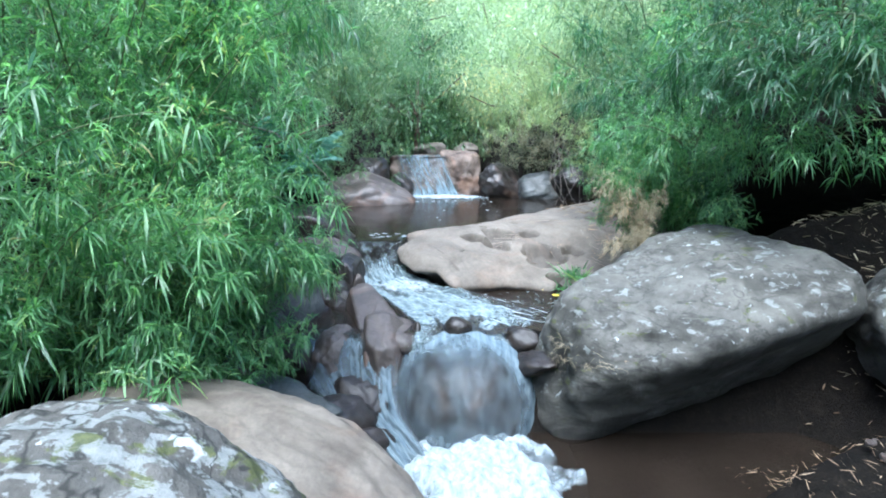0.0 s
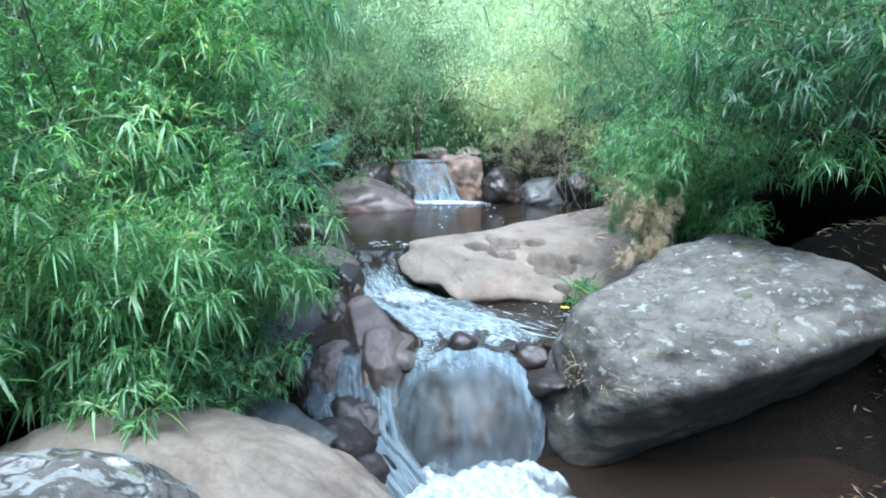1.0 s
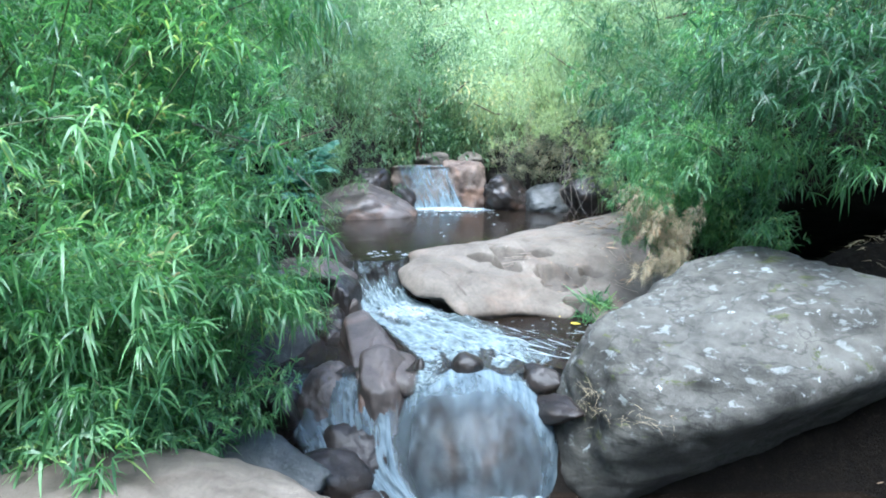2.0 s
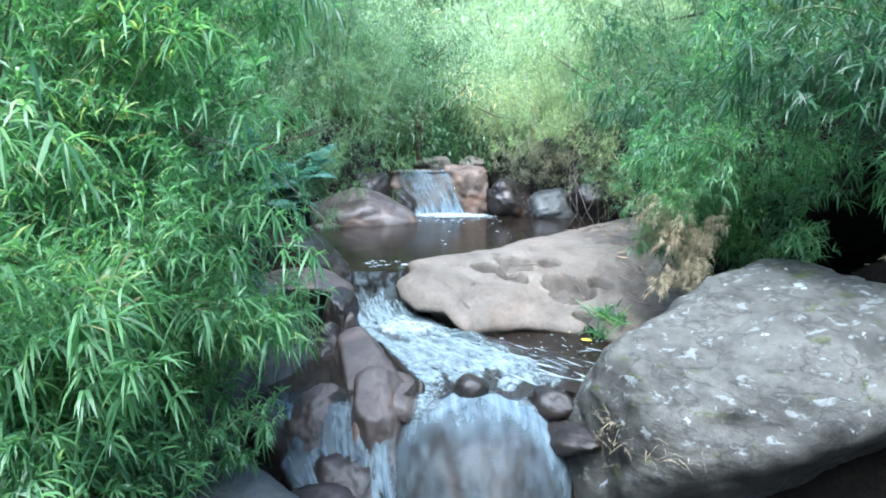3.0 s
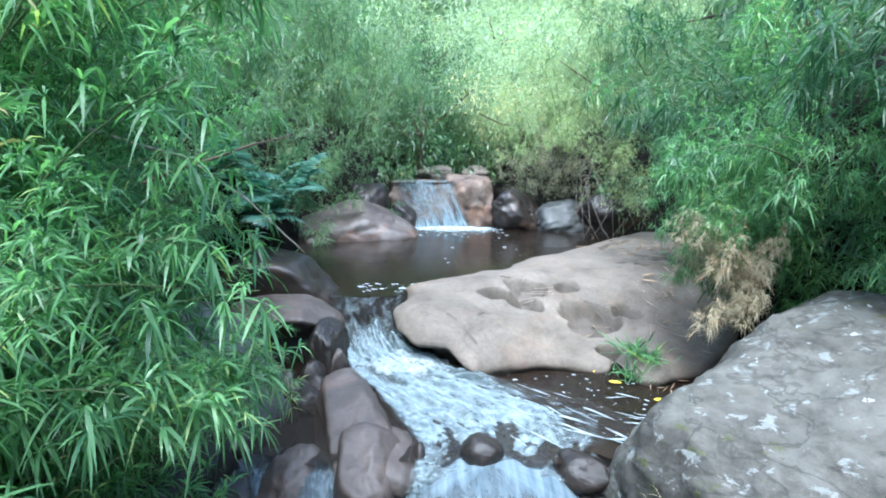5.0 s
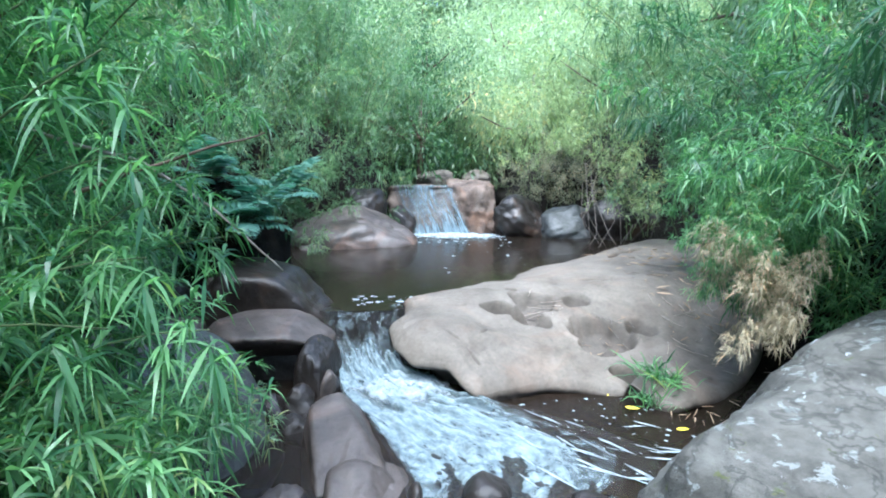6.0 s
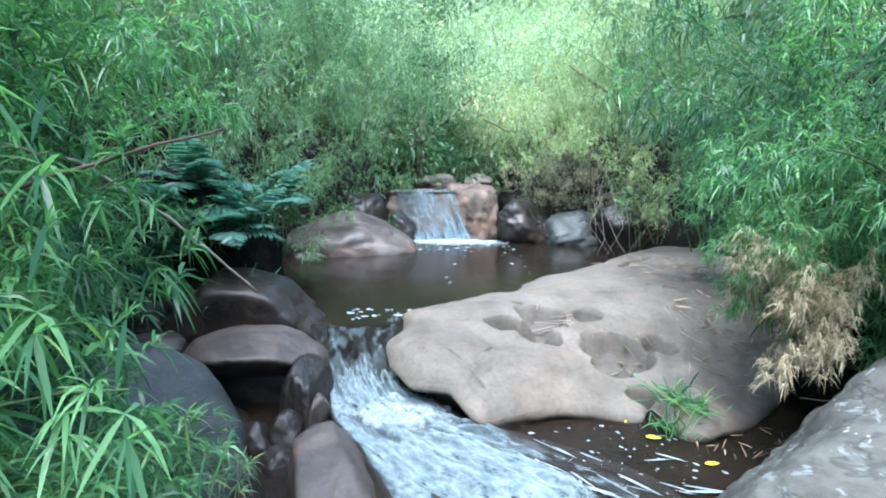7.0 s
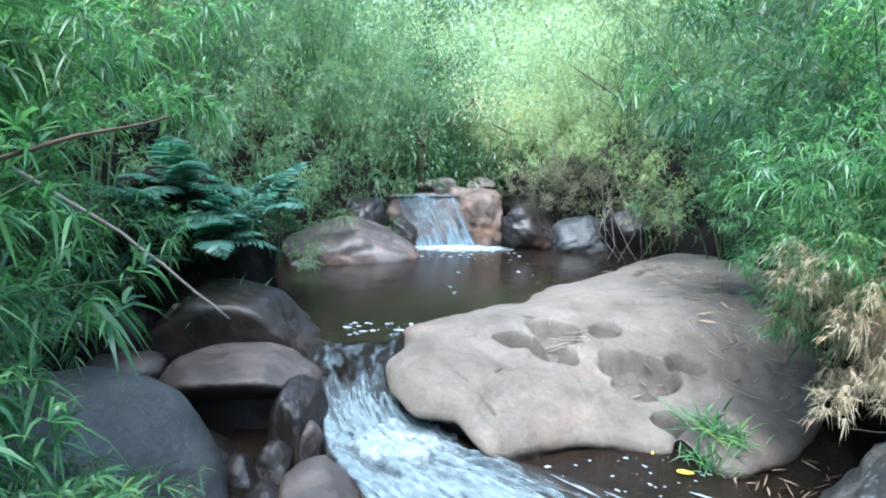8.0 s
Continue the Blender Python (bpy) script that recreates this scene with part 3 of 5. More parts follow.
def slab():
    """The pale slab between the pools: a bulbous nose, a domed top with worn hollows, and undercut sides."""
    outline = [(-0.52, 7.05), (-0.5, 6.78), (-0.52, 6.6), (-0.61, 6.42), (-0.54, 6.13), (-0.34, 5.89), (-0.12, 5.83), (0.03, 5.73), (0.16, 5.64), (0.33, 5.72), (0.55, 5.83), (0.86, 5.88), (1.14, 5.88), (1.36, 5.85), (1.45, 5.92), (1.5, 5.76),
               (1.58, 5.61), (1.76, 5.59), (2.0, 5.7), (2.35, 5.95), (2.9, 6.5), (3.5, 7.6), (4.0, 9.4), (4.5, 11.6), (3.9, 11.5), (3.2, 10.75), (2.15, 9.7), (1.6, 9.2), (0.88, 8.7), (0.42, 8.1), (-0.18, 7.62), (-0.42, 7.36)]
    # centre, half sizes, turn, depth, and how far the deepest point shifts towards the near rim
    hollows = [(1.71, 7.45, 0.31, 0.14, 4, 0.1, 0.2), (1.23, 6.89, 0.14, 0.11, 0, 0.09, 0.5), (0.44, 6.68, 0.19, 0.075, -12, 0.09, 0.0), (0.74, 6.84, 0.25, 0.17, -10, 0.11, 0.6), (0.74, 6.6, 0.2, 0.15, -22, 0.13, 0.3), (1.36, 6.47, 0.31, 0.2, -16, 0.12, 0.6),
               (1.27, 6.29, 0.18, 0.09, -12, 0.14, 0.3), (1.78, 6.55, 0.16, 0.1, -10, 0.1, 0.4), (1.43, 6.04, 0.13, 0.09, -30, 0.12, 0.3), (0.59, 7.03, 0.07, 0.04, 0, 0.05, 0.0), (2.4, 8.85, 0.5, 0.06, 42, 0.07, 0.0), 
               (-0.04, 6.07, 0.1, 0.016, -32, 0.02, 0.0), (0.14, 5.93, 0.09, 0.016, -42, 0.02, 0.0), (-0.3, 6.15, 0.06, 0.012, -20, 0.015, 0.0), (0.25, 6.25, 0.012, 0.07, -40, 0.015, 0.0), (0.05, 6.7, 0.07, 0.012, 10, 0.012, 0.0)]
    n, rings = 480, 150
    m = len(outline)

    def edge(s):
        k, f = int(s), s - int(s)
        p = [Vector((*outline[(k + o) % m], 0)) for o in (-1, 0, 1, 2)]
        return 0.5 * ((2 * p[1]) + (p[2] - p[0]) * f + (2 * p[0] - 5 * p[1] + 4 * p[2] - p[3]) * f * f + (3 * p[1] - p[0] - 3 * p[2] + p[3]) * f ** 3)

    rim = [edge(i / n * m) for i in range(n)]
    rim = [p + 0.02 * Vector((fbm(p, 4, 3.0, 5), fbm(p, 4, 3.0, 9), 0)) for p in rim]
    rim_xy = np.array([p[:2] for p in rim])
    heart = Vector((1.0, 6.9, 0))

    def inside(hollow, x, y):
        hx, hy, rx, ry, a, d, skew = hollow
        c, s = math.cos(radians(a)), math.sin(radians(a))
        return ((x - hx) * c + (y - hy) * s) / rx, (-(x - hx) * s + (y - hy) * c) / ry

    def top(x, y):
        # a crest beside the upper pool that falls to the middle pool, and a swollen nose at the chute
        z = 0.02 + 0.57 * step(5.45, 7.1, y - 0.25 * max(0, x - 0.6)) + 0.05 * step(1.0, 3.0, x)
        z += 0.11 * math.exp(-((x + 0.14) / 0.36) ** 2 - ((y - 6.12) / 0.36) ** 2) + 0.09 * math.exp(-((x - 0.55) / 0.4) ** 2 - ((y - 6.2) / 0.2) ** 2)
        z += 0.15 * step(0.6, -0.1, x) * step(6.7, 5.95, y)
        z += 0.2 * math.exp(-((x - 1.75) / 0.26) ** 2 - ((y - 5.85) / 0.25) ** 2)
        z += 0.045 * fbm((x, y, 0), 4, 1.3, 3) + 0.012 * fbm((x, y, 0), 3, 6, 6)
        for h in hollows:
            u, v = inside(h, x, y)
            q = u * u + v * v
            if q < 2:
                q += 0.55 * fbm((x, y, h[0]), 3, 3.2, 2)
                z -= 1.9 * h[5] * (1 - step(0.2, 1.05, q)) * (1 - h[6] * max(-1, min(1, v)))
        return z

    def recess_tone(x, y):
        # brown silt, and shade painted into the hollows and cracks
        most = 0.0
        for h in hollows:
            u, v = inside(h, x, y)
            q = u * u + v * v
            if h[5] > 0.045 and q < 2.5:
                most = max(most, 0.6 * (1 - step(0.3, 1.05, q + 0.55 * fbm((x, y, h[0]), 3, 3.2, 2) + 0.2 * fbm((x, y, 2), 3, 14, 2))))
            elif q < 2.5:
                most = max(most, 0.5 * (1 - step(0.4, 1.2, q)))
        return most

    flat = []
    for j in range(rings + 1):
        r = 1 - (1 - j / rings) ** 1.5
        flat += [heart.lerp(p, r)[:2] for p in rim]
    flat = np.array(flat)
    far = np.concatenate([np.sqrt(((c[:, None, :] - rim_xy[None]) ** 2).sum(2)).min(1) for c in np.array_split(flat, 60)])
    verts = []
    for (x, y), d in zip(flat, far):
        nose = step(0.4, -0.1, x) * step(7.0, 6.7, y)
        reach, drop = 0.1 + 0.04 * nose, 0.07 + 0.01 * nose
        e = 1 - min(1.0, d / reach)
        z = top(x, y) - drop * (1 - math.sqrt(max(0.0, 1 - e * e)))
        pool_side = step(6.75, 7.3, y) * step(0.4, 0.0, x - 1.05 * (y - 6.9))
        verts.append((x, y, z - 0.2 * pool_side * max(0.0, 1 - d / 1.0) ** 1.6))
    last = verts[-n:]
    for down, inset in ((0.025, 0.02), (0.05, 0.12), (0.1, 0.26), (0.2, 0.36), (0.95, 0.42)):
        for p, q in zip(rim, last):
            w = (heart - p).normalized() * inset * (1.0 + 0.4 * fbm(p, 2, 3, 8)) * (0.25 + 0.75 * step(0.3, -0.15, p.x))
            verts.append((q[0] + w.x, q[1] + w.y, q[2] - down))
    total = rings + 6
    faces = [(j * n + i, (j + 1) * n + i, (j + 1) * n + (i + 1) % n, j * n + (i + 1) % n) for j in range(total - 1) for i in range(n)]
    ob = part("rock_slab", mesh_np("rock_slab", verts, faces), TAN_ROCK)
    # undercut sides get the full mask, painting in the shade below the rim
    tone = ob.data.attributes.new("silt_shade", "FLOAT", "POINT")
    tone.data.foreach_set("value", [recess_tone(p[0], p[1]) if k < (rings + 1) * n else 1.0 for k, p in enumerate(verts)])
    return tagged(ob, "broad pale sandstone slab with worn hollows between two pools", "rock slab")


SLAB = slab()


def slab_rest(x, y):
    hit = SLAB.ray_cast((x, y, 3), (0, 0, -1))
    return hit[1].z if hit[0] else ground_z(x, y)


faced_rock("rock", (-2.0, 6.8, 0.4), (0.85, 0.5, 0.6), [((0.2, -0.12, 1), (-1.85, 6.65, 0.85)), ((0.95, -0.25, 0.3), (-1.42, 6.6, 0.6)), ((0.15, -1, -0.1), (-1.85, 6.48, 0.6)), ((-0.6, -0.2, 0.8), (-2.3, 6.7, 0.8)), ((0.75, -0.15, 0.62), (-1.6, 6.65, 0.74))],
           41, 5, 0.05, 40, WET_ROCK, "dark wet angular rock at the pool's lip")
faced_rock("rock", (-1.64, 6.2, 0.22), (0.62, 0.42, 0.42), [((0, -0.2, 1), (-1.65, 6.1, 0.52)), ((0.55, -0.1, 0.8), (-1.28, 6.1, 0.43)), ((0.05, -0.62, -0.8), (-1.6, 5.93, 0.4)), ((1, -0.1, 0), (-1.12, 6.1, 0.3)), ((0.1, -1, 0.2), (-1.6, 5.86, 0.42))],
           42, 5, 0.045, 34, BROWN_ROCK, "tan-topped rock overhanging a dark hollow")
faced_rock("rock", (-1.16, 6.0, 0.06), (0.2, 0.34, 0.42), [((0.5, -0.15, 0.85), (-1.14, 5.98, 0.36)), ((0.95, -0.2, 0.1), (-1.03, 6.0, 0.1)), ((-0.2, -1, 0.25), (-1.16, 5.74, 0.1))], 79, 5, 0.05, 14, WET_ROCK, "wet brown rock standing beside the chute")
faced_rock("boulder", (-2.12, 5.05, 0.08), (0.82, 0.7, 0.82), [((0.12, -0.2, 1), (-2.0, 5.0, 0.74)), ((0.62, -0.25, 0.75), (-1.68, 5.05, 0.6)), ((0.9, -0.3, 0.3), (-1.42, 5.05, 0.3)), ((0.5, -0.8, 0.35), (-1.75, 4.7, 0.4)), ((0.3, -1, 0.1), (-1.9, 4.55, 0.2))],
           45, 5, 0.05, 16, PLAIN_GREY, "smooth grey boulder on the bank")
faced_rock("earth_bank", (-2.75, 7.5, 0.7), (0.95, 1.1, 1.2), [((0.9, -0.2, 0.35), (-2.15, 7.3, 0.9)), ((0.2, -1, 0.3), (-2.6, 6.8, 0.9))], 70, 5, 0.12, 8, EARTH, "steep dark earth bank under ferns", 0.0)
# added wet rock fills the hollow, its dark colour standing for shade
rock("rock", (-1.62, 6.4, 0.0), (0.6, 0.3, 0.34), (0, 0, 0), [(0, -1, 0.2, 0.8)], 71, 4, 0.06, 12, WET_ROCK, "dark wet rock added to blacken the hollow under the overhang")
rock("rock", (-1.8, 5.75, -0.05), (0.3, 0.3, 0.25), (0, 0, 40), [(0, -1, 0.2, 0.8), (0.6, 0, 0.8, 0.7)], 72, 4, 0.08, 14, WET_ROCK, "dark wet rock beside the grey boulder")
faced_rock("rock", (-0.6, 4.48, -0.34), (0.4, 0.45, 0.6), [((0.12, -0.42, 1), (-0.6, 4.48, 0.03)), ((-1, -0.25, 0.25), (-0.78, 4.45, -0.1)), ((0.95, -0.35, 0.2), (-0.42, 4.4, -0.1)), ((0.25, -1, 0.25), (-0.58, 4.24, -0.2)), ((-0.6, -0.8, 0.1), (-0.74, 4.3, -0.3)), ((0.6, -0.3, 0.8), (-0.48, 4.45, -0.02))],
           73, 5, 0.045, 44, BROWN_ROCK, "tall wet brown rock with water running past")
faced_rock("rock", (-1.04, 4.48, -0.34), (0.27, 0.36, 0.44), [((-0.2, -0.45, 1), (-1.02, 4.45, -0.01)), ((0.8, -0.5, 0.5), (-0.88, 4.4, -0.2)), ((0.1, -1, 0.4), (-1.0, 4.2, -0.4))], 74, 5, 0.07, 8, BROWN_ROCK, "rounded wet brown rock in the side cascade")
faced_rock("rock", (-0.82, 4.08, -0.56), (0.36, 0.28, 0.3), [((0.3, -0.4, 0.9), (-0.8, 4.05, -0.33)), ((-0.5, -0.8, 0.4), (-0.98, 3.95, -0.6))], 75, 5, 0.08, 9, WET_ROCK, "low black wet rock in the side cascade")
faced_rock("rock", (-1.42, 4.32, -0.4), (0.28, 0.34, 0.42), [((0.35, -0.35, 0.9), (-1.4, 4.3, -0.08)), ((0.9, -0.4, 0.2), (-1.24, 4.3, -0.3)), ((0.2, -1, 0.3), (-1.4, 4.05, -0.4))], 77, 5, 0.07, 10, WET_ROCK, "dark wet rock at the edge of the side cascade")
faced_rock("rock", (-1.5, 5.1, -0.12), (0.3, 0.34, 0.22), [((0.3, -0.3, 0.9), (-1.5, 5.1, 0.05)), ((0.8, -0.6, 0.1), (-1.3, 5.0, -0.05))], 78, 5, 0.07, 10, WET_ROCK, "black wet rock in the still backwater")
# added mass, undercut so the hollow stands black with shade
faced_rock("shade_overhang", (5.2, 6.0, 1.7), (2.1, 2.3, 1.45), [((-1.04, -3.65, -3.7), (4.4, 4.1, 2.3)), ((-1, -0.3, 0.1), (3.5, 5.5, 1.8)), ((0, -1, 0.25), (4.5, 4.0, 2.4))],
           76, 5, 0.1, 9, EARTH, "added earth overhang that keeps the hollow below it black")
LEFT_ROCKS = [
    # place, half sizes, turn, seed, material, label
    ((-2.58, 6.35, 0.35), (0.32, 0.27, 0.19), (0, 0, 10), 43, BROWN_ROCK, "rounded brown stone on the bank"),
    ((-2.85, 6.5, 0.58), (0.32, 0.27, 0.24), (0, 0, 30), 44, WET_ROCK, "dark stone among the roots"),
    ((-2.36, 6.75, 0.64), (0.13, 0.13, 0.15), (0, 0, 30), 65, BROWN_ROCK, "small brown stone wedged on the bank"),
    ((-1.22, 5.62, 0.02), (0.13, 0.15, 0.15), (0, 0, 0), 46, WET_ROCK, "small glossy wet stone"),
    ((-1.18, 5.35, -0.03), (0.12, 0.11, 0.12), (0, 20, 0), 47, WET_ROCK, "small glossy wet stone"),
    ((-1.42, 5.55, 0.0), (0.13, 0.16, 0.14), (0, 0, 40), 48, WET_ROCK, "small dark wet stone"),
    ((-1.05, 5.85, 0.05), (0.1, 0.12, 0.18), (0, 15, 0), 66, BROWN_ROCK, "small brown stone at the foot of the chute"),
    ((-1.4, 4.25, -0.2), (0.16, 0.26, 0.22), (0, 0, 20), 67, WET_ROCK, "dark rock at the edge of the side cascade"),
    ((-0.88, 3.78, -0.45), (0.3, 0.22, 0.2), (0, 18, 20), 51, WET_ROCK, "dark wet rock beside the cascade"),
    ((-0.6, 3.62, -0.6), (0.2, 0.2, 0.16), (0, 10, 20), 68, WET_ROCK, "dark wet rock beside the cascade"),
    ((-1.3, 3.5, -0.24), (0.6, 0.32, 0.2), (0, 8, -8), 52, PLAIN_GREY, "flat grey rock under the bamboo"),
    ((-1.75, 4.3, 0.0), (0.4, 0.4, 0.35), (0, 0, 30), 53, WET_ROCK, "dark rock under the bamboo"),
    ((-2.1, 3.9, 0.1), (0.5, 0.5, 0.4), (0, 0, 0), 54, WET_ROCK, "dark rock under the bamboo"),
    ((0.78, 4.55, -0.06), (0.18, 0.14, 0.13), (0, 0, -30), 55, WET_ROCK, "dark rock at the edge of the stream"),
    ((0.84, 4.2, -0.18), (0.12, 0.26, 0.12), (-20, 30, 25), 56, WET_ROCK, "wet brown rock wedged against the boulder"),
    ((1.45, 12.05, 0.66), (0.66, 0.46, 0.5), (0, 20, 0), 57, WET_ROCK, "dark rounded rock beside the far fall"),
    ((2.3, 11.85, 0.56), (0.7, 0.46, 0.42), (0, -15, 0), 58, PLAIN_GREY, "grey rock at the pool's far edge"),
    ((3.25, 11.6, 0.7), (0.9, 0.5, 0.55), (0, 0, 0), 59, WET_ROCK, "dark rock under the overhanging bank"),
    ((-1.75, 11.9, 0.9), (0.5, 0.5, 0.55), (0, 0, 0), 60, WET_ROCK, "dark rock beside the far fall"),
    ((-2.3, 10.2, 0.4), (0.28, 0.2, 0.14), (0, 0, 0), 61, BROWN_ROCK, "low stone at the pool's edge"),
    ((4.1, 4.0, 0.35), (0.7, 0.6, 0.55), (0, 0, 20), 62, GREY_ROCK, "grey rock beside the huge boulder"),
    ((-0.4, 15.5, 1.45), (0.5, 0.35, 0.22), (0, 0, 0), 63, TAN_ROCK, "tan rock in the stream above the fall"),
    ((0.7, 16.0, 1.45), (0.4, 0.35, 0.2), (0, 0, 0), 64, TAN_ROCK, "tan rock in the stream above the fall"),
]
for at, dims, turn, seed, mat, label in LEFT_ROCKS:
    rr = random.Random(seed)
    cuts = [(rr.uniform(-1, 1), rr.uniform(-1, 1), rr.uniform(-0.3, 1), rr.uniform(0.6, 0.82)) for _ in range(9)]
    rock("rock", at, tuple(d * 1.12 for d in dims), turn, cuts, seed, 5 if min(dims) > 0.2 else 4, 0.1, 18, mat, label)


# ---- foliage ----
def blades(rng, base, way, length, width, droop=0.35, segs=3, twist=0.45):
    """Lance-shaped leaves: base points, directions, lengths and widths as arrays. Returns vertices and faces."""
    n = len(base)
    way = way / np.linalg.norm(way, axis=1, keepdims=True)
    upv = np.array([0.0, 0.0, 1.0]) + rng.normal(0, twist, (n, 3))
    side = np.cross(way, upv)
    side /= np.linalg.norm(side, axis=1, keepdims=True) + 1e-9
    prof = [(0.0, 0.16), (0.3, 0.5), (0.66, 0.4), (1.0, 0.0)] if segs == 3 else [(0.0, 0.2), (0.45, 0.5), (1.0, 0.0)]
    dr = (droop * rng.uniform(0.3, 1.6, n))[:, None]
    cols = []
    for s, w in prof:
        c = base + way * (length * s)[:, None] + np.array([0, 0, -1.0]) * dr * (length * s * s)[:, None]
        if w == 0:
            cols.append(c)
        else:
            cols += [c - side * (width * w)[:, None], c + side * (width * w)[:, None]]
    k = len(cols)
    verts = np.stack(cols, axis=1).reshape(-1, 3)
    quads = [(2 * q, 2 * q + 1, 2 * q + 3, 2 * q + 2) for q in range((k - 1) // 2 - 1)] + [(k - 3, k - 2, k - 1)]
    return verts, [tuple(i * k + q for q in f) for i in range(n) for f in quads]


def tube(points, radii, sides=6):
    """Vertices and faces of a tapered stem through points."""
    verts, faces = [], []
    for i, p in enumerate(points):
        d = Vector(points[min(i + 1, len(points) - 1)]) - Vector(points[max(i - 1, 0)])
        q = d.to_track_quat("Z", "Y")
        for s in range(sides):
            a = 2 * math.pi * s / sides
            verts.append(Vector(p) + q @ Vector((math.cos(a) * radii[i], math.sin(a) * radii[i], 0)))
    for i in range(len(points) - 1):
        faces += [(i * sides + s, i * sides + (s + 1) % sides, (i + 1) * sides + (s + 1) % sides, (i + 1) * sides + s) for s in range(sides)]
    faces.append(tuple(range((len(points) - 1) * sides, len(points) * sides)))
    return verts, faces


def arc(length, lean0, lean1, rng, n=14, sway=0.05):
    """A stem that rises and bows over towards +x."""
    p, out = np.zeros(3), [np.zeros(3)]
    yaw = 0.0
    for i in range(n):
        s = (i + 0.5) / n
        th = radians(lean0 + (lean1 - lean0) * s ** 1.4)
        yaw += rng.normal(0, sway)
        p = p + length / n * np.array([math.sin(th) * math.cos(yaw), math.sin(th) * math.sin(yaw), math.cos(th)])
        out.append(p.copy())
    return np.array(out)


def along(points, s):
    f = s * (len(points) - 1)
    k = min(int(f), len(points) - 2)
    return points[k] + (points[k + 1] - points[k]) * (f - k), points[k + 1] - points[k]


def culm_pair(seed, length, lean0, lean1, leaf=0.125, start=0.15, density=20, sprays=2, per=8, width=0.09, droop=0.7):
    """Meshes of a bowed culm and of the leaves on its side twigs."""
    rng = np.random.default_rng(seed)
    pts = arc(length, lean0, lean1, rng)
    radii = np.linspace(0.009, 0.002, len(pts)) * (0.7 + 0.3 * length / 2)
    cv, cf = tube(pts, radii)
    base, way = [], []
    for _ in range(int(density * length)):
        s = start + (1 - start) * rng.random() ** 0.85
        p, d = along(pts, s)
        d = d / np.linalg.norm(d)
        out = rng.normal(0, 1, 3)
        out -= d * out.dot(d)
        out /= np.linalg.norm(out)
        twig = out * 0.8 + d * 0.5 + np.array([0, 0, 0.1])
        twig_len = rng.uniform(0.12, 0.42) * (1.1 - 0.5 * s)
        for q in range(sprays):
            f = (q + 1) / sprays * rng.uniform(0.85, 1.0)
            c = p + twig * twig_len * f + np.array([0, 0, -0.35]) * (twig_len * f) ** 2
            for _ in range(per):
                base.append(c)
                way.append(twig * 0.75 + rng.normal(0, 0.65, 3) + np.array([0, 0, 0.45]))
    base, way = np.array(base), np.array(way)
    ln = leaf * rng.uniform(0.55, 1.25, len(base))
    lv, lf = blades(rng, base, way, ln, ln * width * rng.uniform(0.8, 1.3, len(base)), droop)
    return mesh_np("culm", cv, cf), mesh_np("leaves", lv, lf)


BOWED = [culm_pair(100 + i, ln, a, b) for i, (ln, a, b) in enumerate([(2.6, 6, 75), (2.2, 12, 95), (1.7, 18, 110), (3.1, 4, 62), (1.3, 25, 120), (2.4, 8, 88)])]
LOWER = [culm_pair(140 + i, ln, a, b, leaf=0.13, density=28) for i, (ln, a, b) in enumerate([(0.9, 25, 115), (1.1, 20, 125), (0.8, 35, 105), (1.3, 30, 120)])]
DRY = [culm_pair(160 + i, ln, a, b, leaf=0.15, density=26, width=0.06, droop=0.9) for i, (ln, a, b) in enumerate([(0.95, 55, 178), (0.85, 60, 175), (1.05, 50, 178)])]
HANGING = [culm_pair(170 + i, ln, a, b, leaf=0.1, density=26, width=0.085) for i, (ln, a, b) in enumerate([(0.95, 50, 165), (0.8, 60, 160), (1.05, 45, 155)])]
FINE = [culm_pair(180 + i, ln, a, b, leaf=0.1, density=24, width=0.09, per=7) for i, (ln, a, b) in enumerate([(2.4, 5, 70), (1.9, 10, 100), (1.4, 15, 115), (2.9, 4, 60)])]


def plant(x, y, n, towards, spread, kinds, seed, size=1.0, leaf=LEAF, label="", z=None, name="bamboo_plant", category="bamboo", group="bamboo along the banks"):
    """A clump of bowed culms, each with its leaves, that lean towards a bearing (degrees from +x)."""
    rr = random.Random(seed)
    root = new(name)
    root.matrix_world = pose(x, y, ground_z(x, y) - 0.03 if z is None else z)
    for i in range(n):
        c, f = kinds[rr.randrange(len(kinds))]
        turn = towards + rr.uniform(-spread, spread)
        k = size * rr.uniform(0.8, 1.15)
        at = pose(rr.uniform(-0.25, 0.25), rr.uniform(-0.25, 0.25), 0, rr.uniform(-8, 8), rr.uniform(-8, 8), turn) @ Matrix.Scale(k, 4)
        cu = part("culm", c, CULM, root)
        cu.matrix_basis = at
        lv = new("leaves", f)
        lv.parent = cu
        if not f.materials:
            f.materials.append(leaf)
        lv.material_slots[0].link = "OBJECT"
        lv.material_slots[0].material = leaf
    return tagged(root, label or "leaning bamboo clump with narrow bright green leaves", category, group)


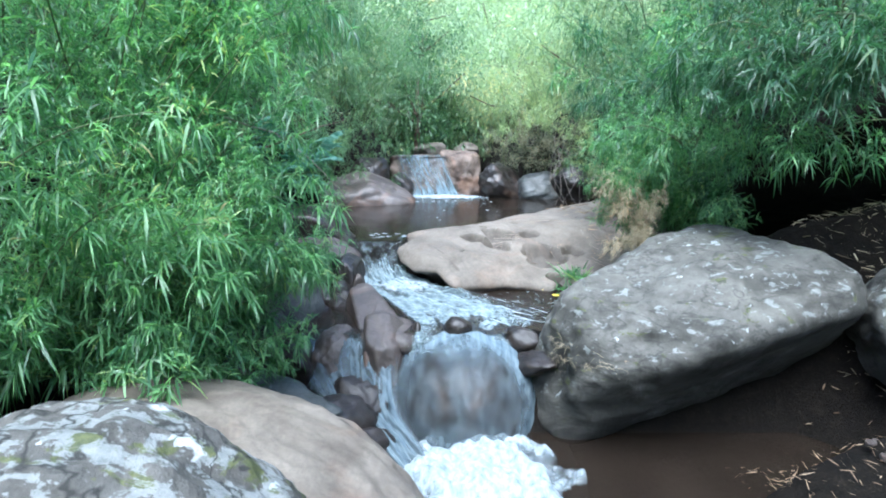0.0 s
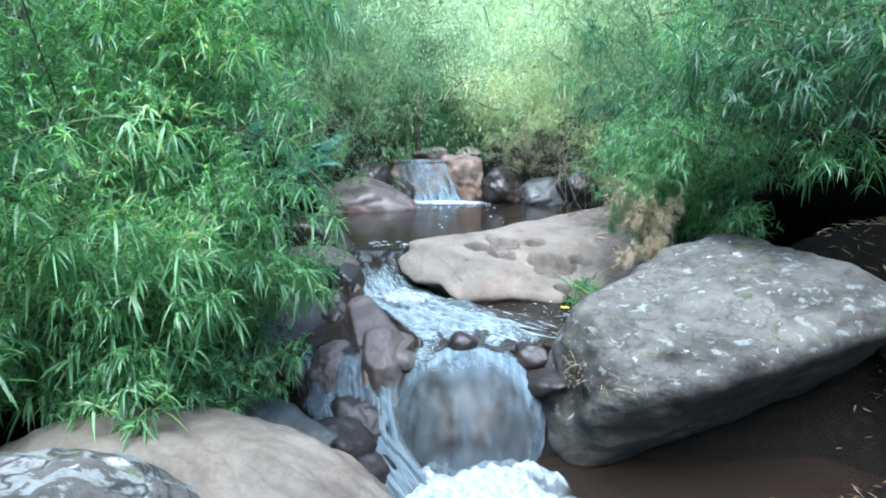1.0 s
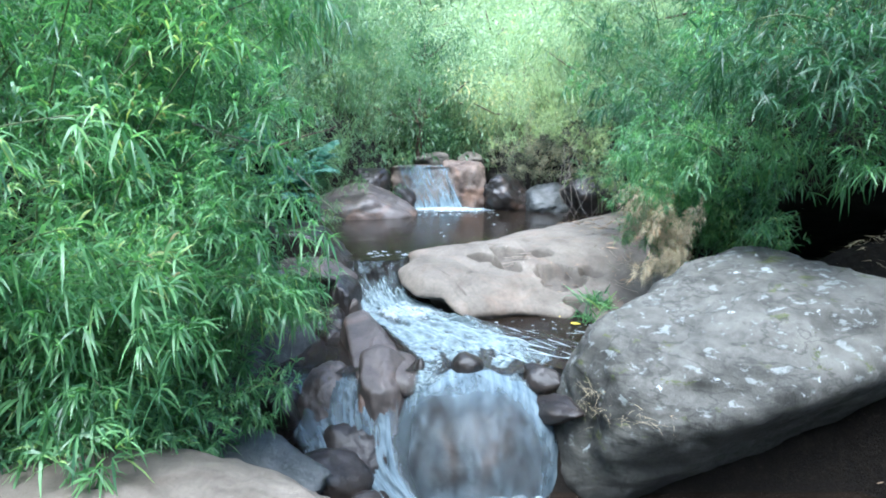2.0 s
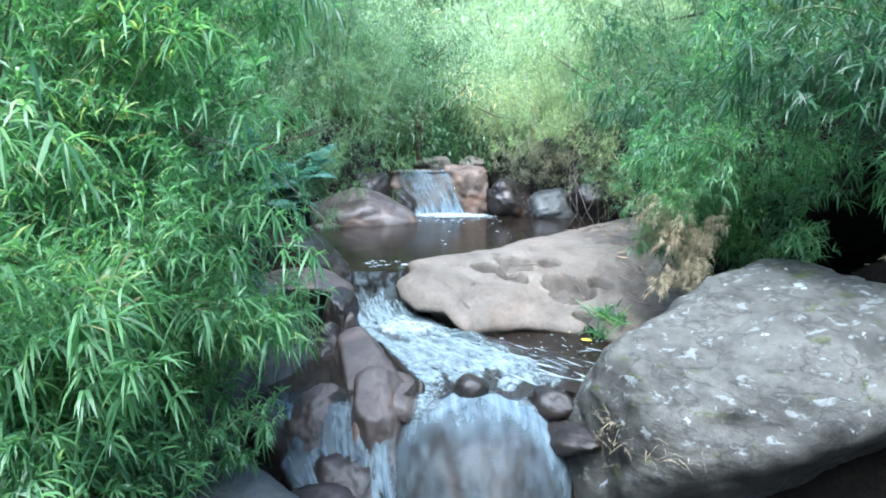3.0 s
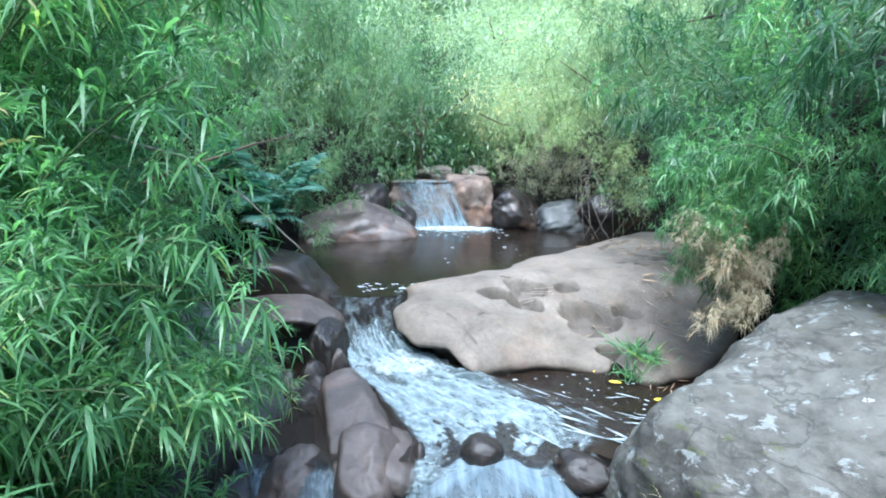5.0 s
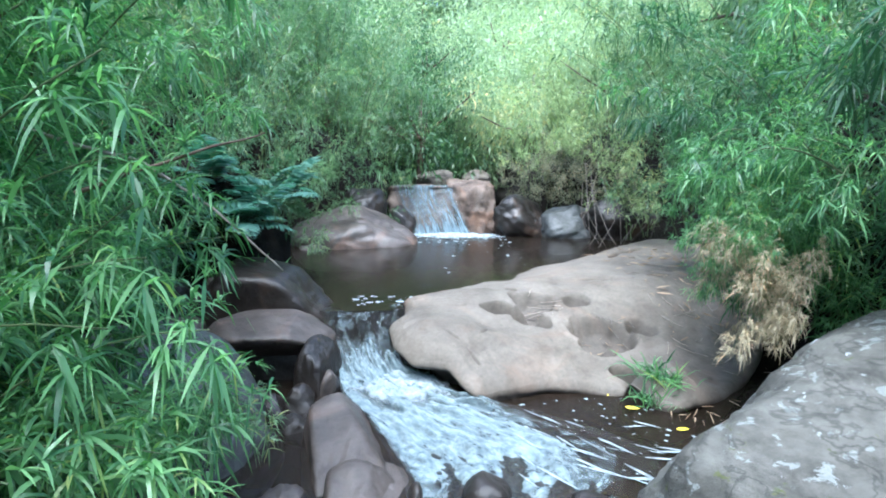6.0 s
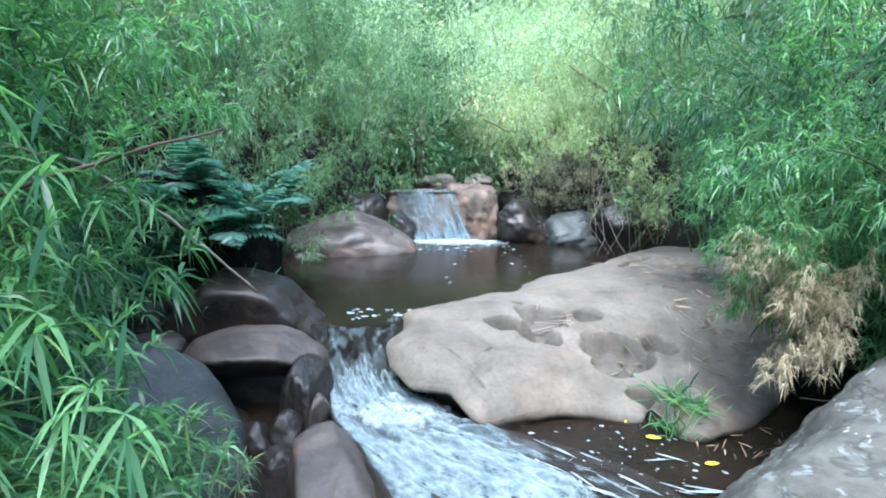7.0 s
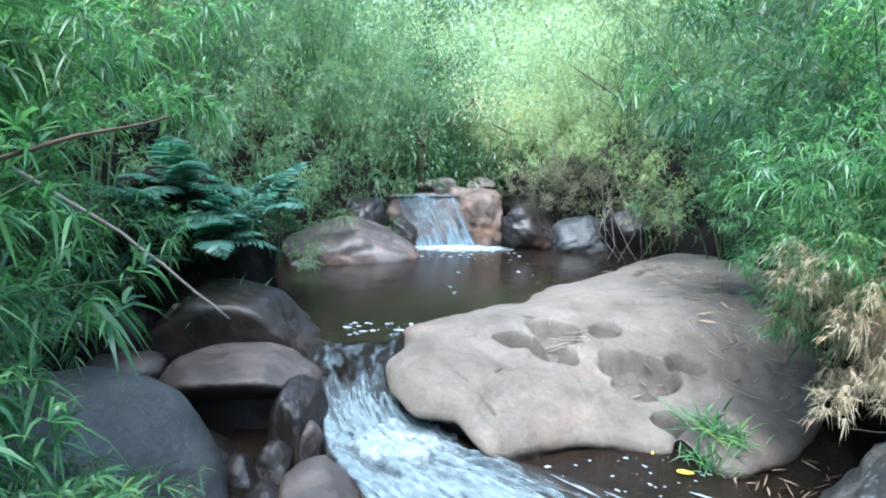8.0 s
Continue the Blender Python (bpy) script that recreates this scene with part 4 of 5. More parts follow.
# near bank on one side, and the thicket behind it
for i, (x, y, n, tw, sp, k) in enumerate([
    (-2.7, 3.4, 8, -10, 60, 1.0), (-3.1, 4.2, 8, 0, 70, 1.05), (-3.3, 3.3, 8, -10, 80, 1.1), (-3.0, 2.7, 7, -20, 60, 0.95), (-3.8, 4.2, 8, -10, 90, 1.2), (-3.6, 5.2, 8, 0, 70, 1.2),
    (-3.0, 4.9, 7, 5, 60, 1.0), (-4.6, 3.4, 8, 0, 90, 1.3), (-4.6, 5.6, 8, 0, 90, 1.4), (-3.2, 6.2, 7, -20, 70, 1.15), (-5.4, 4.6, 8, 0, 90, 1.5), (-4.2, 2.3, 7, 0, 90, 1.1), (-2.4, 3.7, 6, 0, 40, 1.0), (-2.3, 3.3, 6, -10, 40, 0.95)]):
    plant(x, y, n, tw, sp, BOWED, 300 + i, k)
for i, (x, y, n, tw, sp, k) in enumerate([(-2.25, 3.4, 4, 0, 28, 0.82), (-2.35, 3.8, 5, 5, 28, 0.9), (-2.3, 4.3, 4, 10, 30, 0.85), (-2.1, 3.1, 3, 10, 25, 0.7), (-2.6, 3.2, 4, 5, 40, 0.95)]):
    plant(x, y, n, tw, sp, (BOWED[0], BOWED[3], BOWED[5], BOWED[1]), 325 + i, k, LEAF, "bamboo clump arching out over the stream")
for i, (x, y, n, tw, sp, k) in enumerate([(-2.25, 3.3, 7, 5, 50, 0.8), (-2.4, 3.5, 7, 5, 50, 0.9), (-2.05, 3.5, 6, 10, 50, 0.7), (-2.7, 3.2, 6, 0, 50, 0.9), (-2.4, 3.1, 7, 8, 32, 0.9), (-2.6, 3.0, 7, 10, 35, 1.0)]):
    plant(x, y, n, tw, sp, (BOWED[1], BOWED[2], BOWED[4]), 390 + i, k, LEAF, "low bright bamboo spilling over the rocks")
for i, (x, y, n, tw, sp, k) in enumerate([(-2.5, 3.9, 6, -5, 30, 1.0), (-2.7, 4.5, 6, -5, 35, 1.05), (-2.4, 3.4, 5, 0, 30, 0.95)]):
    plant(x, y, n, tw, sp, (BOWED[0], BOWED[3]), 320 + i, k, z=0.9)
for i, (x, y, n, tw, sp, k) in enumerate([
    (-2.4, 3.25, 7, 0, 70, 0.85), (-2.6, 3.1, 7, -20, 80, 0.85), (-2.3, 3.5, 7, 0, 70, 0.8), (-2.9, 2.9, 6, -20, 80, 0.9), (-2.5, 3.2, 7, -30, 80, 1.1), (-2.7, 3.0, 6, -20, 60, 1.1)]):
    plant(x, y, n, tw, sp, LOWER, 330 + i, k, label="low bamboo shoots spilling over the bank", z=ground_z(x, y) + 0.1)
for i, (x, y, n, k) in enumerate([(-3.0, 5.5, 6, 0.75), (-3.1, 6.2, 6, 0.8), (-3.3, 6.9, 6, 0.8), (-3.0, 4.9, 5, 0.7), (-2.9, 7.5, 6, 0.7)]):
    plant(x, y, n, -30, 90, LOWER, 340 + i, k, LEAF_DEEP_SHADE, "dark shaded undergrowth on the bank", name="shrub", category="shrub", group="undergrowth by the pool")
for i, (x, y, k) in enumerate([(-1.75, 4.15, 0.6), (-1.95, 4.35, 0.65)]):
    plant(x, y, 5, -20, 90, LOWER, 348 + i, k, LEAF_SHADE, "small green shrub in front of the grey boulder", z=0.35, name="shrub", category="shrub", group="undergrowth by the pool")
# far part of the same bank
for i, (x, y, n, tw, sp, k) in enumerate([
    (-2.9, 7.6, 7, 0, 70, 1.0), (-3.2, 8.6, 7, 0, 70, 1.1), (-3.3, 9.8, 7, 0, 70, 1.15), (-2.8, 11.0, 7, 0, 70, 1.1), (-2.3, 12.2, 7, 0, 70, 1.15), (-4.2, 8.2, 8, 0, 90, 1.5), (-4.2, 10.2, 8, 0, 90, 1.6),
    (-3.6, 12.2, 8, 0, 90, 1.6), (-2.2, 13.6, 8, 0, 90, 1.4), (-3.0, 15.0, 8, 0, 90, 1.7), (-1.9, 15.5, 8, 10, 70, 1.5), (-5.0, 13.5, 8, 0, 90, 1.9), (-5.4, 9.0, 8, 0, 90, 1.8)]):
    plant(x, y, n, tw, sp, FINE, 350 + i, k, LEAF_DEEP_SHADE if i == 0 else LEAF_SHADE, "shaded bamboo thicket with fine leaves over the pool")
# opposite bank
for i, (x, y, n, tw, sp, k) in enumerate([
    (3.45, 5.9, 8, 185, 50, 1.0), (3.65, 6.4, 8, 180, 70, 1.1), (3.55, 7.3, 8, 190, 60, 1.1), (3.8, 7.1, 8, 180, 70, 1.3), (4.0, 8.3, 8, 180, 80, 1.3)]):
    # the other clumps use the leaf darkened to give shaded depth
    plant(x, y, n, tw, sp, BOWED, 380 + i, k, LEAF if i in (0, 3) else LEAF_DEEP_SHADE, "" if i in (0, 3) else "leaning bamboo clump with narrow leaves coloured as in shade")
for i, (x, y, n, tw, sp, k) in enumerate([
    (3.7, 9.6, 8, 180, 80, 1.1), (3.4, 11.0, 8, 190, 80, 1.0), (2.6, 12.6, 7, 200, 80, 0.8), (1.9, 13.3, 7, 210, 80, 0.75), (4.6, 9.2, 8, 180, 80, 1.5), (4.4, 11.2, 8, 180, 80, 1.5), (3.6, 13.2, 8, 190, 80, 1.2), (2.9, 14.6, 8, 190, 80, 1.2), (5.2, 13.0, 8, 180, 80, 1.7)]):
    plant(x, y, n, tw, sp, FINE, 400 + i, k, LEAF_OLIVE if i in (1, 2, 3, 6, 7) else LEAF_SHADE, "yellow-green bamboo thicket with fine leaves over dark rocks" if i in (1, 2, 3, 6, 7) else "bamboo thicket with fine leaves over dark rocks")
for i, (x, y, z) in enumerate([(1.4, 12.4, 0.95), (2.0, 12.2, 0.85), (2.6, 12.0, 0.85), (3.2, 11.8, 0.8), (3.7, 11.3, 0.8), (1.8, 12.8, 1.2), (2.5, 12.6, 1.2), (3.2, 12.3, 1.2)]):
    plant(x, y, 8, 260, 90, FINE, 430 + i, 0.48, LEAF_DULL, "twiggy dull olive undergrowth over dark rocks", z=z, name="shrub", category="shrub", group="undergrowth by the pool")
for i, (x, y, z, k) in enumerate([(2.3, 5.55, 1.3, 0.4), (2.3, 5.5, 1.1, 0.42), (2.28, 5.46, 0.92, 0.4), (2.26, 5.42, 0.76, 0.36)]):
    plant(x, y, 7, 222, 45, DRY, 420 + i, k, LEAF_STRAW, "hanging clump of dry straw-coloured bamboo leaves", z=z, group="dry bamboo")
for i, (x, y, z, k) in enumerate([(2.35, 5.9, 1.5, 0.6), (2.3, 5.8, 1.25, 0.55), (2.3, 5.85, 0.95, 0.5)]):
    plant(x, y, 7, 205, 50, HANGING, 470 + i, k, LEAF, "fine green bamboo hanging beside the slab", z=z)
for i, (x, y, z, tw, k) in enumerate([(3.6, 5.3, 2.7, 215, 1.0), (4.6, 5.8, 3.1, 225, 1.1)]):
    plant(x, y, 7, tw, 55, (BOWED[1], BOWED[2], BOWED[4]), 440 + i, k, LEAF_DEEP_SHADE, "bamboo hanging over the edge of the dark bank", z=z)
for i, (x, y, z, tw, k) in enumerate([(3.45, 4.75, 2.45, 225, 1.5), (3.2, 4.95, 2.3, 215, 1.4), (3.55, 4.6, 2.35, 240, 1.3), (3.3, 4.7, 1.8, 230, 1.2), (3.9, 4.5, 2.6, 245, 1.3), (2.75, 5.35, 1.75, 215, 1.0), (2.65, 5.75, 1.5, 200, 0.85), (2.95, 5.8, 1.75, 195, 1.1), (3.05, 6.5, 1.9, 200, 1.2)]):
    plant(x, y, 6, tw, 80, HANGING, 450 + i, k, LEAF_DEEP_SHADE if z > 2.2 else LEAF, "bamboo sprays coloured as in shade, hanging in front of the dark hollow" if z > 2.2 else "bamboo sprays hanging in front of the dark hollow", z=z)
plant(-1.55, 3.85, 2, -5, 20, LOWER, 423, 0.85, LEAF, "bamboo sprig reaching out over the cascade", z=0.75)
plant(3.1, 6.0, 6, 165, 45, LOWER, 431, 0.7, LEAF, "low green bamboo shoots on the slab's edge", z=0.7)
plant(3.35, 6.8, 6, 190, 70, LOWER, 432, 0.75, LEAF, "low green bamboo shoots on the slab's edge", z=0.8)


def crown_mesh(seed, n=7000, leaf=0.105):
    """A ragged crown of leaf sprays about 2 m across."""
    rng = np.random.default_rng(seed)
    base, way = [], []
    lobes = rng.normal(0, 0.62, (16, 3)) * np.array([1, 1, 0.8])
    for c in lobes:
        d = rng.normal(0, 1, (n // 16, 3))
        d /= np.linalg.norm(d, axis=1, keepdims=True)
        r = 0.5 * rng.uniform(0.45, 1.1, (n // 16, 1))
        base.append(c + d * r)
        way.append(d * 0.7 + rng.normal(0, 0.6, (n // 16, 3)) + np.array([0, 0, -0.15]))
    base, way = np.concatenate(base), np.concatenate(way)
    ln = leaf * rng.uniform(0.5, 1.2, len(base))
    v, f = blades(rng, base, way, ln, ln * 0.24, 0.35, 2)
    return mesh_np("crown", v, f)


def trunk_mesh(seed, height=2.2):
    rng = np.random.default_rng(seed)
    verts, faces = tube([(0, 0, -height), (0.05, 0.02, -height * 0.5), (0.02, 0.05, 0.2)], [0.09, 0.07, 0.03])
    for _ in range(6):
        e = rng.normal(0, 0.7, 3) * np.array([1, 1, 0.6])
        v, f = tube([(0.04, 0.03, -height * rng.uniform(0.1, 0.6)), tuple(e * 0.5 + np.array([0, 0, -0.3])), tuple(e)], [0.04, 0.025, 0.01], 5)
        faces += [tuple(q + len(verts) for q in g) for g in f]
        verts = list(verts) + list(v)
    return mesh_np("trunk", verts, faces)


CROWNS = [crown_mesh(500 + i) for i in range(5)]
TRUNKS = [trunk_mesh(520 + i) for i in range(3)]


def tree(x, y, size, seed, leaf, label, lift=1.6):
    rr = random.Random(seed)
    root = new("tree")
    root.matrix_world = pose(x, y, ground_z(x, y) - 0.1, 0, 0, rr.uniform(0, 360)) @ Matrix.Scale(size, 4)
    tr = part("trunk", TRUNKS[seed % 3], BARK, root)
    tr.location = (0, 0, lift)
    c = CROWNS[seed % 5]
    if not c.materials:
        c.materials.append(leaf)
    cr = part("crown", c, None, root)
    cr.location, cr.scale = (0, 0, lift), (1.15, 1.15, 1.25)
    cr.material_slots[0].link = "OBJECT"
    cr.material_slots[0].material = leaf
    return tagged(root, label, "tree", "trees up the valley")


rr = random.Random(77)
seed = 0
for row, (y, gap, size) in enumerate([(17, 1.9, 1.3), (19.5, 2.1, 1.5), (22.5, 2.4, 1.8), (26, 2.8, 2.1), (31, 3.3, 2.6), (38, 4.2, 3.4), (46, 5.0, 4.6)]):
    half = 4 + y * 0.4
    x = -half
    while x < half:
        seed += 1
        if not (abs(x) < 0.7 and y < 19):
            # x decides between the hazed sunlit leaf colour and the shaded one
            tree(x + rr.uniform(-0.6, 0.6), y + rr.uniform(-0.9, 0.9), size * rr.uniform(0.8, 1.25), seed, LEAF_HAZED if x > -1.2 else LEAF_SHADE, "leafy hillside tree, its leaves paled like haze" if x > -1.2 else "leafy tree on the shaded slope")
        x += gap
for x, y, s, lift in [(-0.62, 17.6, 0.8, 1.6), (-0.75, 18.4, 0.85, 3.2), (-0.8, 19.4, 0.9, 4.8)]:
    seed += 1
    tree(x, y, s, seed, LEAF_DEEP_SHADE, "dark narrow tree standing beside the stream", lift)
# trees at y below zero are unseen, added to block low sky light
for x, y, s in [(-8.5, 3, 1.6), (-8.5, 6, 1.8), (-7.5, 9, 2.0), (-6.5, 12, 2.0), (8.2, 4.5, 1.7), (8.2, 7, 1.8), (7.5, 10, 2.0), (7.5, 13, 2.0), (-8, 0, 1.8), (8.5, 1, 1.8), (-9, -4, 2.6), (9, -4, 2.6), (-6, -8, 2.8), (-2, -9, 3.0), (2.5, -9, 2.8), (6.5, -8, 2.8), (-4, -13, 3.4), (0.5, -13.5, 3.6), (5, -13, 3.4)]:
    seed += 1
    tree(x, y, s, seed, LEAF_SHADE, "leafy thicket tree, added around the banks and behind the camera")


# ---- small things ----
def stick(name, pts, r0, r1, material, label):
    pts = [Vector(p) for p in pts]
    fine = []
    for a, b in zip(pts, pts[1:]):
        for k in range(6):
            p = a.lerp(b, k / 6)
            fine.append(p + Vector((0.006 * fbm(p, 2, 5, 1), 0.006 * fbm(p, 2, 5, 2), 0.01 * fbm(p, 2, 4, 3))))
    fine.append(pts[-1])
    v, f = tube(fine, np.linspace(r0, r1, len(fine)), 7)
    return tagged(part(name, mesh_np(name, v, f), material), label, "stick")


stick("stick", [(-1.75, 4.05, 2.02), (-1.4, 4.2, 1.9), (-1.15, 4.32, 1.68), (-0.89, 4.45, 1.36)], 0.009, 0.004, TWIG, "long pale dead stick leaning out of the bamboo")
stick("branch", [(-1.3, 3.68, 1.8), (-1.1, 3.76, 1.87), (-0.92, 3.86, 1.95), (-0.76, 3.95, 2.0)], 0.008, 0.003, BARK, "broken brown branch among bamboo leaves")


def frond_mesh(seed, length=0.55):
    rng = np.random.default_rng(seed)
    pts = arc(length, 35, 115, rng, 12, 0.03)
    base, way, ln = [], [], []
    for i in range(26):
        s = 0.12 + 0.88 * i / 26
        p, d = along(pts, s)
        d = d / np.linalg.norm(d)
        for side in (-1, 1):
            base.append(p)
            way.append(np.array([0, side, 0]) + 0.45 * d + np.array([0, 0, -0.12]))
            ln.append(length * 0.24 * math.sin(math.pi * min(1, s * 0.9 + 0.12)) + 0.01)
    ln = np.array(ln)
    v, f = blades(rng, np.array(base), np.array(way), ln, ln * 0.2, 0.2)
    tv, tf = tube(pts, np.linspace(0.004, 0.001, len(pts)), 4)
    return mesh_np("frond", list(v) + [tuple(q) for q in tv], f + [tuple(q + len(v) for q in g) for g in tf])


FRONDS = [frond_mesh(600 + i) for i in range(3)]


def fern(x, y, z, size, n, seed):
    rr = random.Random(seed)
    root = new("fern")
    root.matrix_world = pose(x, y, z)
    for i in range(n):
        fr = part("frond", FRONDS[i % 3], LEAF_FERN, root)
        fr.matrix_basis = pose(0, 0, 0, 0, rr.uniform(-25, 30), rr.uniform(-140, 80)) @ Matrix.Scale(size * rr.uniform(0.8, 1.2), 4)
    return tagged(root, "blue-green fern with arching fronds on the bank", "fern", "ferns on the bank")


for i, (x, y, z, sz) in enumerate([(-2.0, 7.2, 1.3, 1.4), (-2.2, 6.95, 1.2, 1.2), (-1.95, 7.6, 1.4, 1.5), (-2.5, 6.9, 1.4, 1.3), (-2.25, 7.9, 1.5, 1.4), (-2.6, 7.3, 1.65, 1.4), (-2.8, 6.6, 1.0, 1.2)]):
    fern(x, y, z, sz * 0.9, 5 + i % 3, 620 + i)


def tuft_mesh(seed, n=60, h=0.25, spread=0.05, width=0.05, lean=0.7):
    rng = np.random.default_rng(seed)
    base = np.column_stack([rng.normal(0, spread, n), rng.normal(0, spread, n), np.zeros(n)])
    way = np.column_stack([rng.normal(0, lean, n), rng.normal(0, lean, n), np.ones(n)])
    ln = h * rng.uniform(0.5, 1.2, n)
    v, f = blades(rng, base, way, ln, ln * width, 0.55)
    return mesh_np("grass_tuft", v, f)


def tuft(x, y, z, seed, h, material, label, n=60, spread=0.05, lean=0.7, wide=0.06):
    ob = part("grass_tuft", tuft_mesh(seed, n, h, spread, wide, lean), material)
    ob.location = (x, y, z)
    return tagged(ob, label, "grass", "grass tufts")


rr = random.Random(77)
LITTER = [(1.46, 6.5, 0.14), (0.9, 6.76, 0.12), (2.3, 6.9, 0.3), (2.4, 7.6, 0.35), (2.2, 6.3, 0.25), (2.45, 6.1, 0.25)]
for i in range(46):
    cx, cy, sp = LITTER[i % 6]
    x, y = cx + rr.gauss(0, sp * 0.6), cy + rr.gauss(0, sp * 0.5)
    a, ln = rr.uniform(0, 6.28), rr.uniform(0.05, 0.16)
    line = []
    for k in (-1, 0, 1):
        px, py = x + k * ln * math.cos(a), y + k * ln * math.sin(a) + (0.02 if k else 0)
        hit = SLAB.ray_cast((px, py, 3), (0, 0, -1))
        line.append((px, py, hit[1].z if hit[0] else 0.3))
    top_z = max(p[2] for p in line)
    line = [(p[0], p[1], (p[2] if top_z - p[2] < 0.08 else top_z) + 0.008) for p in line]
    stick("dry_twig", line, 0.004, 0.002, TWIG if i % 3 else ROOT, "thin dry bamboo twig lying on the slab")

green_tuft, dry_tuft = "small tuft of green bamboo grass on the slab", "dry grass and twigs caught on the boulder"
for x, y, seed, h in [(1.6, 5.82, 641, 0.3), (1.66, 5.72, 642, 0.26), (1.52, 5.68, 645, 0.26)]:
    tuft(x, y, slab_rest(x, y) - 0.01, seed, h, LEAF, green_tuft, 80, 0.06, 0.75, 0.045)
tuft(-1.55, 3.45, -0.05, 643, 0.2, LEAF, "small green tuft on the flat rock", 50)
tuft(-2.0, 6.9, 0.7, 644, 0.4, LEAF, "green shoots beside the dark rock", 60, 0.08)
for i, (x, z) in enumerate([(1.04, 0.0), (1.12, 0.08), (1.06, 0.16), (1.28, 0.13)]):
    hit = BOULDER.ray_cast(Vector((x, 2.0, z)) - BOULDER.location, (0, 1, 0))
    tuft(x, (hit[1].y + BOULDER.location.y if hit[0] else 3.6), z, 650 + i, 0.18, LEAF_STRAW, dry_tuft, 32, 0.07, 1.6, 0.014)


def scatter(name, area, height, n, seed, material, size, label, category, tilt=0.25, width=0.22, lift=0.012):
    """Loose flat leaves or twigs strewn over an area; height(x, y) gives the surface."""
    rng = np.random.default_rng(seed)
    x = rng.uniform(area[0], area[1], n)
    y = rng.uniform(area[2], area[3], n)
    z = np.array([height(a, b) for a, b in zip(x, y)]) + lift
    a = rng.uniform(0, 2 * math.pi, n)
    way = np.column_stack([np.cos(a), np.sin(a), rng.normal(0, tilt, n)])
    ln = size * rng.uniform(0.4, 1.4, n)
    v, f = blades(rng, np.column_stack([x, y, z]), way, ln, ln * width, 0.05)
    return tagged(part(name, mesh_np(name, v, f), material), label, category, kind="stuff")


scatter("leaf_litter", (2.0, 3.0, 6.4, 9.3), slab_rest, 260, 661, LEAF_BROWN, 0.12, "dry brown leaf litter along the slab", "leaf litter", 0.2, 0.12)
scatter("leaf_litter", (1.15, 1.75, 6.35, 6.7), slab_rest, 26, 662, LEAF_BROWN, 0.1, "dry leaves in the slab's hollows", "leaf litter", 0.2, 0.1)
scatter("leaf_litter", (0.7, 1.05, 6.72, 6.9), slab_rest, 14, 663, LEAF_BROWN, 0.1, "dry leaves in the slab's hollows", "leaf litter", 0.2, 0.1)
scatter("leaf_litter", (3.0, 7.0, 2.0, 8.0), ground_z, 900, 664, LEAF_BROWN, 0.09, "brown leaf litter on the shaded bank", "leaf litter", 0.2, 0.14)
scatter("leaf_litter", (1.6, 2.3, 5.35, 5.75), lambda x, y: 0.01, 34, 665, LEAF_BROWN, 0.12, "twigs and leaves washed up at the water's edge", "leaf litter", 0.15, 0.08)


scatter("leaf_litter", (2.3, 4.3, 2.7, 3.5), lambda x, y: max(ground_z(x, y), LOW), 420, 666, LEAF_BROWN, 0.075, "twigs and dry leaves on the wet gravel", "leaf litter", 0.3, 0.06)
scatter("leaf_litter", (3.6, 4.6, 3.9, 5.2), lambda x, y: ground_z(x, y) + 0.02, 420, 667, LEAF_STRAW, 0.12, "pale dry bamboo litter behind the boulder", "leaf litter", 0.25, 0.07)


def fallen_leaf(x, y, z, turn, size, seed):
    rng = np.random.default_rng(seed)
    v, f = blades(rng, np.zeros((1, 3)), np.array([[1.0, 0, 0.02]]), np.array([size]), np.array([size * 0.34]), 0.03)
    ob = part("fallen_leaf", mesh_np("fallen_leaf", v, f), LEAF_YELLOW)
    ob.matrix_world = pose(x, y, z, 0, 0, turn)
    return tagged(ob, "yellow fallen leaf floating on the water", "leaf", "fallen leaves")


for i, (x, y, a, q) in enumerate([(1.3, 5.62, -12, 0.11), (1.55, 5.3, 5, 0.1), (1.22, 5.8, 60, 0.05), (1.5, 5.7, 120, 0.05)]):
    fallen_leaf(x, y, 0.022, a, q, 670 + i)


def foam_flecks(name, area, z, n, seed, size, label):
    rng = random.Random(seed)
    bm = bmesh.new()
    for _ in range(n):
        x, y = rng.uniform(*area[:2]), rng.uniform(*area[2:])
        r = size * rng.uniform(0.3, 1.0) ** 2
        m = Matrix.Translation((x, y, z)) @ Matrix.Rotation(rng.uniform(-0.9, 0.1), 4, "Z") @ Matrix.Diagonal((r * rng.uniform(1, 2.2), r, r * 0.2, 1))
        bmesh.ops.create_icosphere(bm, subdivisions=2, radius=1, matrix=m)
    for f in bm.faces:
        f.smooth = True
    return tagged(part(name, bm, FOAM), label, "foam", kind="stuff")


foam_flecks("foam", (0.45, 1.7, 4.75, 5.8), 0.004, 110, 681, 0.011, "white foam flecks drifting on the brown water")


